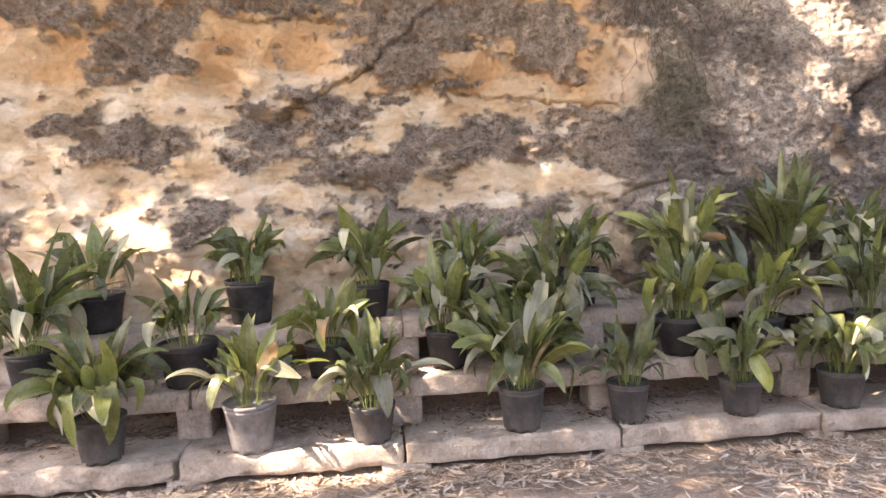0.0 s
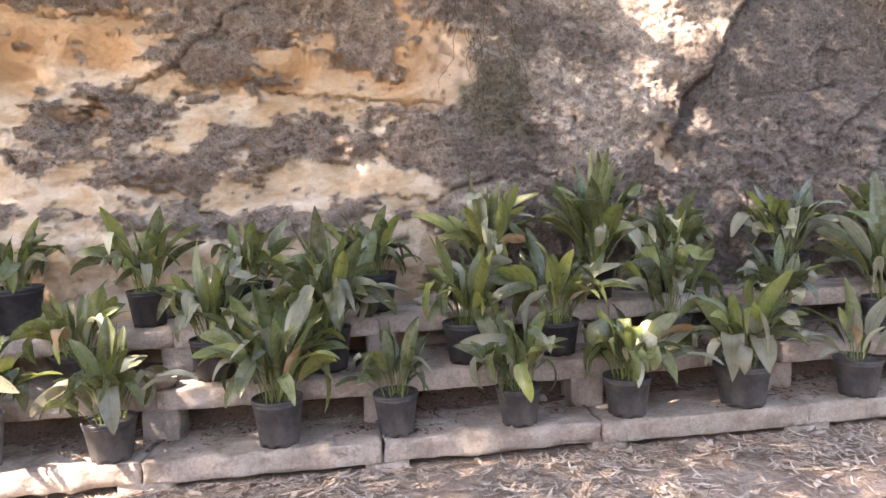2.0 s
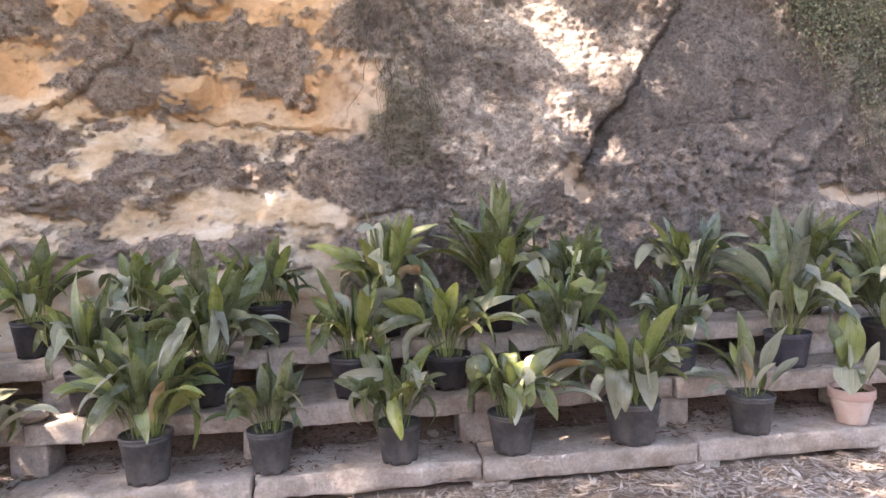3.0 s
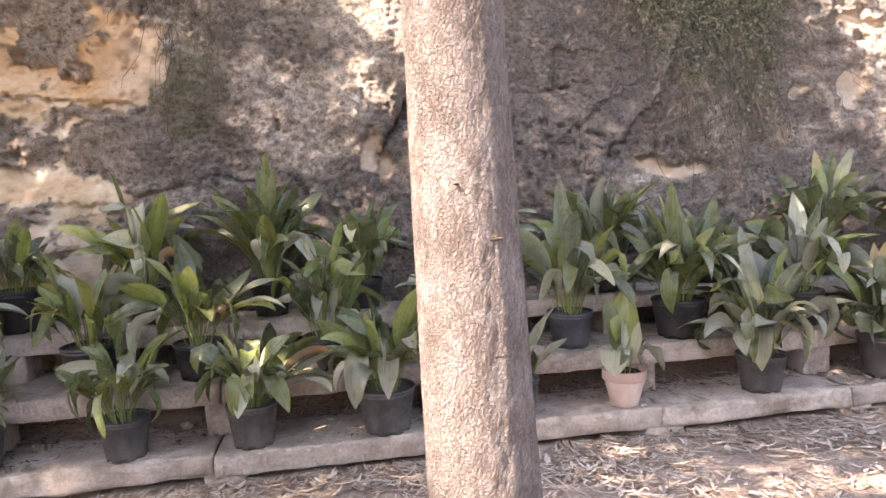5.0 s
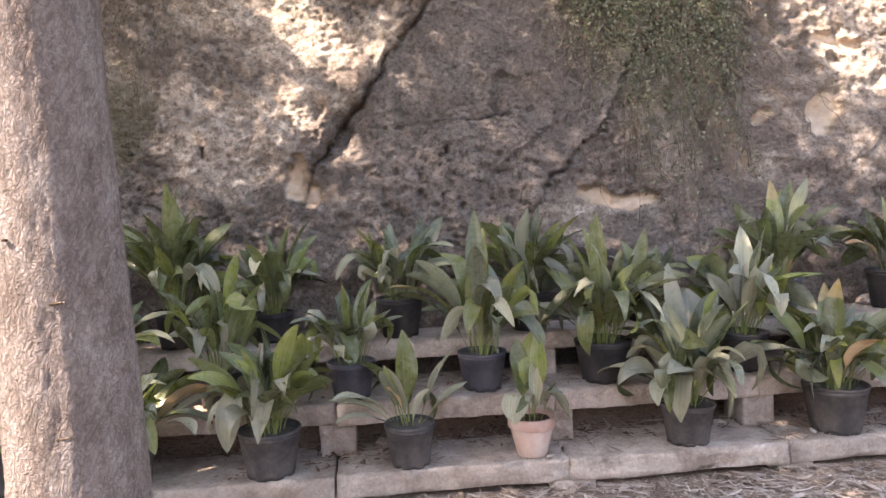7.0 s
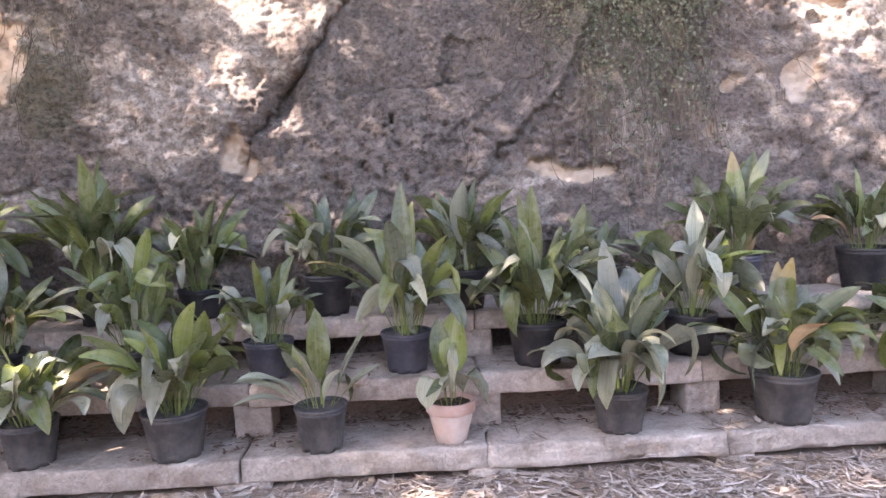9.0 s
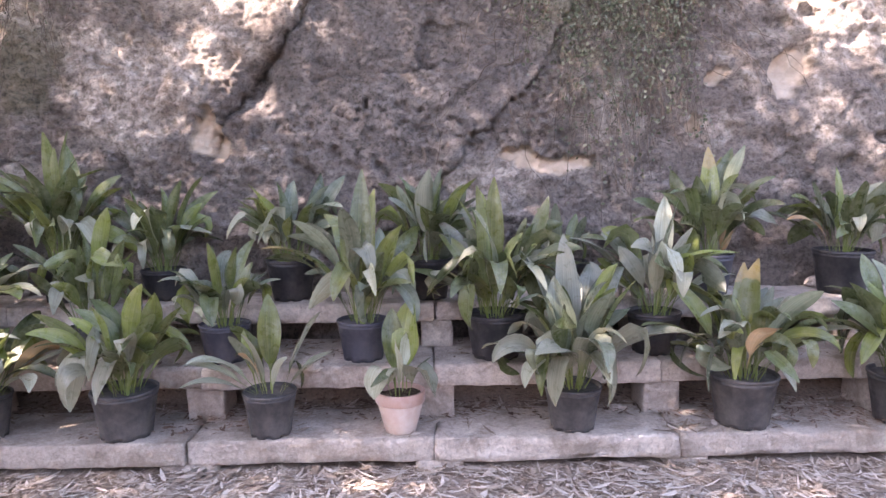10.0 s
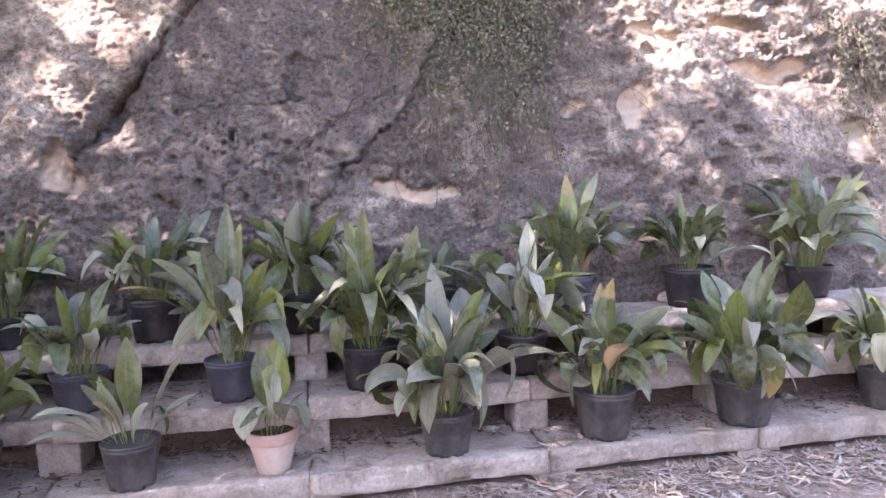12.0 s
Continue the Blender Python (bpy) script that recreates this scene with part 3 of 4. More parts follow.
def tree():
    ob = thing("tree", (2.884, 1.24, 0), "tree with pale rough grey-brown bark and a leafy crown", "tree")
    heights = [-0.1 + 0.012 * i for i in range(200)] + [2.3 + 0.1 * i for i in range(14)]
    spine = [Vector((0.022 - 0.024 * z, 0.004 * z, z)) for z in heights]
    radii = [0.083 + 0.022 * max(0, 1.45 - z) + 0.012 * max(0, 0.8 - z) + 0.07 * max(0, 0.22 - z) for z in heights]
    verts, faces = tube(spine, radii, 130, 0.022, 3)
    rough = []
    for v in verts:
        c = Vector((0.022 - 0.024 * v.z, 0.004 * v.z, v.z))
        n = (v - c).normalized()
        ridge = abs(noise.noise(Vector((n.x * 11, n.y * 11, v.z * 30)))) + 0.8 * abs(noise.noise(Vector((n.x * 24, n.y * 24, v.z * 60))))
        rough.append(v + n * (0.011 * min(ridge, 0.5) - 0.003) * 0.55)
    trunk = part("trunk", mesh_of("trunk", rough, faces, BARK), ob)
    for sx, sz, long, tilt in ((0.030, 1.135, 0.012, 0.1), (0.020, 0.945, 0.014, 0.15), (-0.030, 1.225, 0.005, 0.0)):
        bm = bmesh.new()
        bmesh.ops.create_icosphere(bm, subdivisions=2, radius=1.0, matrix=Matrix.Translation((sx + 0.022 - 0.024 * sz, -math.sqrt(0.0915**2 - sx * sx) + 0.003, sz)) @ Matrix.Rotation(-tilt, 4, "Y") @ Matrix.Diagonal((long, 0.0025, 0.0022, 1)))
        me = bpy.data.meshes.new("bark_scar")
        bm.to_mesh(me)
        bm.free()
        me.materials.append(SOIL)
        part("bark_scar", me, trunk, "dark split in the bark")
    rng = random.Random(11)
    for i in range(9):
        a = i * 2.4 + 0.4
        start, reach = spine[-1 - i].copy(), 3.0 + 2.6 * rng.random()
        limb = [start + Vector((math.cos(a) * reach * f - 0.25 * f * reach, math.sin(a) * reach * f, (1.9 + 0.5 * rng.random()) * f ** 0.8)) for f in (0, 0.12, 0.3, 0.5, 0.75, 1)]
        part("limb", mesh_of("limb", *tube(limb, [0.07, 0.055, 0.045, 0.035, 0.022, 0.008], 8), BARK), ob)
    # unseen crown set to shade the place, with openings through which the sun falls
    gen = np.random.RandomState(5)
    n = 120000
    ang, rad = gen.uniform(0, 2 * np.pi, n), 7.0 * np.sqrt(gen.uniform(0, 1, n))
    p = np.stack([-1.2 + rad * 1.1 * np.cos(ang), 0.9 + rad * 0.46 * np.sin(ang), gen.uniform(4.8, 7.0, n)], -1)
    # extra leaves added to block sun from left rock, right steps and one slab
    more = 15000
    p = np.concatenate([p, np.stack([gen.uniform(-7.5, -1.8, more), gen.uniform(2.45, 3.9, more), gen.uniform(4.8, 7.0, more)], -1)])
    p = np.concatenate([p, np.stack([gen.uniform(-1.8, 2.6, 4500), gen.uniform(1.0, 2.3, 4500), gen.uniform(4.8, 7.0, 4500)], -1)])
    s = np.array(SUN) / SUN.z
    f = gen.uniform(4.8, 7.0, 2600)
    p = np.concatenate([p, np.stack([4.55 + s[0] * f + gen.normal(0, 0.24, 2600), 3.05 + s[1] * f + gen.normal(0, 0.16, 2600), f], -1)])
    n = len(p)
    keep = fbm(p[:, 0] * 0.9, p[:, 1] * 0.9, 3, 201) + 0.25 * gen.uniform(-1, 1, n) > -0.29
    # each opening is cut along the sun ray to a chosen bright spot
    for gx, gy, gz, r in ((-1.36, 3.98, 1.13, 0.17), (3.04, 4.3, 2.30, 0.21), (3.52, 4.25, 2.05, 0.09), (3.02, 4.17, 1.80, 0.14), (6.45, 4.3, 2.05, 0.20), (7.05, 4.33, 2.2, 0.28), (0.9, 4.2, 1.64, 0.07), (2.35, 3.08, 0.5, 0.12), (-0.48, 3.02, 0.14, 0.17), (-0.22, 3.02, 0.14, 0.19), (0.16, 3.28, 0.40, 0.13),
                          (4.75, 2.3, 0.0, 0.11), (4.5, 2.02, 0.0, 0.13), (5.35, 2.12, 0.0, 0.22), (4.95, 1.75, 0.0, 0.24), (3.6, 2.2, 0.0, 0.12), (2.82, 1.18, 2.0, 0.34), (2.82, 1.18, 1.6, 0.28), (2.82, 1.18, 1.22, 0.24), (2.80, 1.17, 0.95, 0.22),
                          (0.0, 3.1, 0.15, 0.16), (2.45, 3.3, 0.42, 0.09)):
        f = p[:, 2] - gz
        keep &= np.hypot(p[:, 0] - gx - s[0] * f, p[:, 1] - gy - s[1] * f) > r
    p = p[keep]
    n = len(p)
    d = gen.normal(size=(n, 3)); d /= np.linalg.norm(d, axis=1)[:, None]
    e = np.cross(d, gen.normal(size=(n, 3))); e /= np.linalg.norm(e, axis=1)[:, None]
    L, W = gen.uniform(0.045, 0.075, (n, 1)), gen.uniform(0.020, 0.032, (n, 1))
    quads = np.stack([p - d * L, p + e * W - d * L * 0.1, p + d * L, p - e * W - d * L * 0.1], 1).reshape(-1, 3) - np.array((2.884, 1.24, 0))
    crown = part("crown", mesh_of("crown", quads, np.arange(n * 4).reshape(-1, 4), CANOPY, False), ob)
    tagged(crown, "small green leaves in loose clumps, unseen and shaped to shade the terrace", kind="stuff")


tree()


# ---- potted aspidistras ----
def lathe(profile, sides, slots=0, depth=0.0):
    verts, faces = [], []
    for i, (r, z) in enumerate(profile):
        for s in range(sides):
            a = 2 * math.pi * s / sides
            cut = depth if slots and 1 <= i <= 2 and s % (sides // slots) in (0, 1) else 0
            verts.append(((r - cut) * math.cos(a), (r - cut) * math.sin(a), z))
    for i in range(len(profile) - 1):
        for s in range(sides):
            t = (s + 1) % sides
            faces.append((i * sides + s, i * sides + t, (i + 1) * sides + t, (i + 1) * sides + s))
    faces.append(tuple(reversed(range(sides))))
    return verts, faces


def leaf_mesh(rng, base, azimuth, length, width, rise, bend, twist, stem=0.38, fold=None, power=1.6):
    """A long-stalked blade, creased along its midrib, that arches outward."""
    n = 18
    p, verts, uvs = Vector(base), [], []
    phase, ripple = rng.uniform(0, 6), rng.uniform(0.06, 0.22)
    sway, crease, flip = rng.uniform(-0.9, 0.9), rng.uniform(0.25, 0.9), rng.uniform(-0.9, 0.9)
    for i in range(n):
        s = i / (n - 1)
        e = rise - bend * s**power
        if fold and s > fold[0]:
            e -= fold[1] * min(1, (s - fold[0]) / 0.06)
        az = azimuth + twist * 0.35 * s + sway * s * s
        d = Vector((math.cos(az) * math.cos(e), math.sin(az) * math.cos(e), math.sin(e)))
        if i:
            p = p + d * (length / (n - 1))
        u = max(0.0, (s - stem) / (1 - stem))
        half = 0.0028 + width * (2.3 * u**0.80 * max(0.0, 1 - u) ** 0.92) * 0.56
        side = Vector((-math.sin(az), math.cos(az), 0))
        up = side.cross(d) * -1
        roll = twist * (0.4 + 0.6 * s) + (flip * min(1, (s - fold[0]) / 0.12) if fold and s > fold[0] else 0)
        sa, ua = side * math.cos(roll) + up * math.sin(roll), up * math.cos(roll) - side * math.sin(roll)
        for j, k in enumerate((-1, -0.55, 0, 0.55, 1)):
            lift = half * crease * (abs(k) - 0.4 * k * k) + half * ripple * math.sin(phase + 11 * s + 2 * k) * abs(k)
            verts.append(p + sa * half * k + ua * lift)
            uvs.append((0.5 + 0.5 * k, s))
    faces = [tuple(f) for f in grid_faces(5, n)]
    return verts, faces, uvs


def leaf_part(parent, verts, faces, uvs, material):
    me = mesh_of("leaf", verts, faces, material)
    layer = me.uv_layers.new(name="UVMap")
    index = np.empty(len(me.loops), np.int32)
    me.loops.foreach_get("vertex_index", index)
    layer.data.foreach_set("uv", np.array(uvs)[index].ravel())
    part("leaf", me, parent)


COATS = {BLACK: "black plastic", CHARCOAL: "charcoal plastic", PALE_GREY: "pale grey plastic", BLUE_GREY: "blue-grey plastic", CLAY: "terracotta"}


def potted_plant(x, y, tier, radius, height, tall, spread, leaves, coat=CHARCOAL, mood="green", width=0.086, seed=0, extra=""):
    """A nursery pot of aspidistra. tall: how far the leaves rise over the rim; spread: how far the outer ones reach."""
    rng = random.Random(seed * 131 + int(x * 97) + 7)
    words = {"green": "full of green leaves", "yellow": "with yellowing leaves", "dark": "with dark green leaves", "pale": "with broad dusty leaves, pale with painted sheen", "sparse": "with a few leaves"}
    ob = thing("potted_plant", (x, y, TIER[tier] + 0.001), "aspidistra in a %s pot %s%s" % (COATS[coat], words[mood], extra), "potted plant", "aspidistra pots on the terrace")
    r, h = radius, height
    foot = r * 0.77
    if coat is CLAY:
        body = [(foot * 0.72, 0.0), (foot * 0.80, 0.0), (foot * 0.82, 0.006), (r * 0.93, h * 0.74), (r * 0.86, h * 0.76), (r * 0.5, h * 0.76)]
        pot = part("pot", mesh_of("pot", *lathe(body, 40), CLAY_BODY), ob)
        lip = [(r * 0.90, h * 0.735), (r * 0.985, h * 0.73), (r * 1.0, h * 0.745), (r * 1.0, h * 0.985), (r * 0.985, h), (r * 0.91, h), (r * 0.89, h * 0.985), (r * 0.86, h * 0.80)]
        part("rim", mesh_of("rim", *lathe(lip, 40), CLAY), pot)
    else:
        body = [(foot * 0.90, 0.0), (foot * 0.985, 0.0), (foot * 1.004, 0.014), (foot * 1.006, 0.0155), (foot * 1.015, 0.024), (r * 0.955, h * 0.84), (r * 0.975, h * 0.85), (r * 0.975, h * 0.925), (r * 0.93, h * 0.93), (r * 0.89, h * 0.7)]
        pot = part("pot", mesh_of("pot", *lathe(body, 48, 8, 0.014), coat), ob)
        lip = [(r * 0.95, h * 0.925), (r * 1.0, h * 0.93), (r * 1.012, h * 0.945), (r * 1.012, h * 0.985), (r * 1.0, h), (r * 0.955, h), (r * 0.94, h * 0.98), (r * 0.92, h * 0.88)]
        part("rim", mesh_of("rim", *lathe(lip, 48), coat), pot)
    sv, sides = [(0, 0, h * 0.90)], 24
    for ring, q in enumerate((0.3, 0.6, 0.93)):
        for s in range(sides):
            a = 2 * math.pi * s / sides
            sv.append((r * q * math.cos(a), r * q * math.sin(a), h * (0.90 - 0.02 * ring) + rng.uniform(-0.006, 0.006)))
    sf = [(0, 1 + s, 1 + (s + 1) % sides) for s in range(sides)]
    for ring in range(2):
        o = 1 + ring * sides
        sf += [(o + s, o + sides + s, o + sides + (s + 1) % sides, o + (s + 1) % sides) for s in range(sides)]
    part("soil", mesh_of("soil", sv, sf, SOIL), ob)
    palette = {"green": (GREEN, GREEN, DARK, DARK), "yellow": (GREEN, YELLOW, DARK, GREEN), "dark": (DARK, DARK, DARK, GREEN),
               "pale": (PALE, GREEN, GREEN, DARK), "sparse": (GREEN, DARK, PALE, GREEN)}[mood]
    turn = rng.uniform(0, 6.28)
    leaves = int(leaves * 2.15) if leaves > 8 else leaves
    for i in range(leaves):
        f = (i + 0.5) / leaves
        az = turn + i * 2.39996 + rng.uniform(-0.9, 0.9)
        off = r * (0.10 + 0.5 * rng.random())
        base = (off * math.cos(az), off * math.sin(az), h * 0.86)
        outer = f**0.8
        length = tall * (1.10 - 0.25 * outer) * rng.uniform(0.66, 1.10) + h * 0.12
        length = max(length, spread * (0.5 + 0.75 * outer))
        bend = radians(8 + 100 * outer * min(1.3, spread / 0.26) * rng.uniform(0.25, 1.25))
        rise = radians(rng.uniform(74, 94) - 16 * outer)
        fold = (rng.uniform(0.48, 0.80), radians(rng.uniform(40, 125))) if rng.random() < 0.30 + 0.25 * outer else None
        material = palette[rng.randrange(4)]
        if x > 2.9 and material in (GREEN, YELLOW) and rng.random() < 0.6:
            material = DUSTY
        # some folded leaves take the colour with the painted sheen
        if fold and rng.random() < 0.35:
            material = PALE
        if outer > 0.8 and rng.random() < 0.10:
            material = DRY if rng.random() < 0.4 else YELLOW
        w = width * rng.uniform(0.65, 1.25) * min(1.1, length / 0.42)
        leaf_part(ob, *leaf_mesh(rng, base, az, length, w, rise, bend, rng.uniform(-1.3, 1.3), rng.uniform(0.24, 0.46), fold, rng.uniform(1.3, 2.6)), material)
    return ob


def leaf_of(ob, rim, azimuth, length, width, rise, bend, material, fold=None, start=0.04, twist=0.0, stem=0.28):
    """One more leaf of a plant. azimuth: 0 to the right along the terrace, -90 away from the rock."""
    rng, a = random.Random(int(azimuth * 7 + length * 1000)), radians(azimuth)
    if bend > 105 and not fold:
        bend, fold = 48, (0.5, bend - 68)
    fold = fold and (fold[0], radians(fold[1]))
    leaf_part(ob, *leaf_mesh(rng, (start * math.cos(a), start * math.sin(a), rim * 0.86), a, length, width, radians(rise), radians(bend), twist, stem, fold), material)


# lowest step
trailing = potted_plant(-1.265, 3.075, 1, 0.113, 0.20, 0.48, 0.36, 19, CHARCOAL, "yellow", seed=1, extra=" trailing over")
grey_potted = potted_plant(-0.605, 3.075, 1, 0.122, 0.225, 0.36, 0.28, 17, PALE_GREY, "green", seed=2)
bent_plant = potted_plant(-0.055, 3.075, 1, 0.110, 0.175, 0.40, 0.27, 14, CHARCOAL, "green", seed=3)
upright = potted_plant(0.655, 3.085, 1, 0.113, 0.21, 0.50, 0.30, 24, CHARCOAL, "green", seed=4)
potted_plant(1.180, 3.085, 1, 0.102, 0.19, 0.31, 0.22, 14, CHARCOAL, "dark", seed=5)
potted_plant(1.750, 3.080, 1, 0.105, 0.175, 0.42, 0.30, 16, CHARCOAL, "green", seed=6)
low_plant = potted_plant(2.275, 3.080, 1, 0.112, 0.185, 0.31, 0.35, 20, CHARCOAL, "green", seed=7)
drooping = potted_plant(2.860, 3.085, 1, 0.133, 0.20, 0.44, 0.34, 20, CHARCOAL, "green", seed=8)
few_leaved = potted_plant(3.462, 3.075, 1, 0.110, 0.185, 0.30, 0.22, 8, CHARCOAL, "sparse", seed=9)
clay_pot = potted_plant(4.005, 3.085, 1, 0.105, 0.175, 0.30, 0.10, 4, CLAY, "sparse", seed=10)
broad = potted_plant(4.735, 3.090, 1, 0.120, 0.185, 0.56, 0.36, 19, CHARCOAL, "pale", 0.11, 11)
orange_tipped = potted_plant(5.470, 3.105, 1, 0.142, 0.22, 0.44, 0.38, 22, CHARCOAL, "yellow", seed=12)
spreading = potted_plant(6.170, 3.095, 1, 0.146, 0.215, 0.52, 0.42, 22, CHARCOAL, "green", 0.105, 13)
potted_plant(6.960, 3.095, 1, 0.140, 0.20, 0.44, 0.38, 20, CHARCOAL, "green", 0.105, 14)
# middle shelf
potted_plant(-1.670, 3.36, 2, 0.113, 0.205, 0.56, 0.32, 20, BLACK, "green", seed=21)
potted_plant(-0.935, 3.345, 2, 0.145, 0.21, 0.34, 0.22, 13, BLACK, "green", seed=22)
potted_plant(-0.265, 3.330, 2, 0.112, 0.17, 0.32, 0.27, 17, BLACK, "yellow", seed=23)
slim_plant = potted_plant(0.340, 3.365, 2, 0.113, 0.195, 0.42, 0.20, 19, BLACK, "green", seed=24)
dense_plant = potted_plant(0.874, 3.365, 2, 0.117, 0.21, 0.52, 0.30, 22, BLACK, "dark", seed=25)
potted_plant(1.558, 3.330, 2, 0.120, 0.20, 0.42, 0.20, 18, BLACK, "yellow", seed=26)
leaning = potted_plant(2.022, 3.360, 2, 0.115, 0.17, 0.45, 0.26, 15, BLACK, "green", seed=27)
potted_plant(2.610, 3.330, 2, 0.110, 0.16, 0.46, 0.16, 14, CHARCOAL, "green", seed=28)
potted_plant(3.210, 3.330, 2, 0.112, 0.17, 0.36, 0.30, 16, BLUE_GREY, "green", seed=29)
tall_plant = potted_plant(3.830, 3.330, 2, 0.116, 0.18, 0.54, 0.28, 18, BLUE_GREY, "yellow", seed=30)
ragged = potted_plant(4.432, 3.340, 2, 0.137, 0.20, 0.52, 0.30, 21, BLACK, "dark", seed=31)
bright_plant = potted_plant(5.170, 3.375, 2, 0.122, 0.19, 0.48, 0.28, 15, BLACK, "pale", 0.115, 32)
# top shelf
corner_plant = potted_plant(-1.480, 3.690, 3, 0.138, 0.20, 0.38, 0.20, 10, BLACK, "sparse", seed=41)
potted_plant(-0.689, 3.700, 3, 0.132, 0.235, 0.34, 0.28, 18, BLACK, "dark", seed=42)
potted_plant(-0.040, 3.680, 3, 0.104, 0.185, 0.42, 0.28, 15, BLACK, "green", seed=43)
potted_plant(0.480, 3.680, 3, 0.110, 0.19, 0.34, 0.26, 16, BLACK, "yellow", seed=44)
potted_plant(1.127, 3.690, 3, 0.116, 0.205, 0.36, 0.24, 16, BLACK, "dark", seed=45)
potted_plant(1.730, 3.680, 3, 0.106, 0.18, 0.52, 0.22, 17, BLACK, "yellow", seed=46)
potted_plant(2.340, 3.650, 3, 0.104, 0.19, 0.56, 0.28, 21, BLACK, "dark", seed=47)
potted_plant(2.815, 3.680, 3, 0.106, 0.15, 0.46, 0.26, 16, BLACK, "dark", seed=48)
yellow_tipped = potted_plant(3.458, 3.630, 3, 0.120, 0.20, 0.42, 0.24, 17, BLACK, "yellow", seed=49)
white_tipped = potted_plant(4.132, 3.620, 3, 0.115, 0.20, 0.44, 0.28, 18, BLACK, "green", 0.10, 50)
potted_plant(4.800, 3.680, 3, 0.125, 0.17, 0.27, 0.24, 12, BLACK, "yellow", seed=51)
gold_tipped = potted_plant(5.530, 3.655, 3, 0.125, 0.20, 0.48, 0.24, 17, BLUE_GREY, "dark", 0.095, 52)
dark_plant = potted_plant(6.205, 3.635, 3, 0.138, 0.215, 0.36, 0.30, 14, BLACK, "dark", 0.10, 53)
potted_plant(6.990, 3.680, 3, 0.130, 0.18, 0.58, 0.34, 20, BLACK, "green", 0.10, 54)

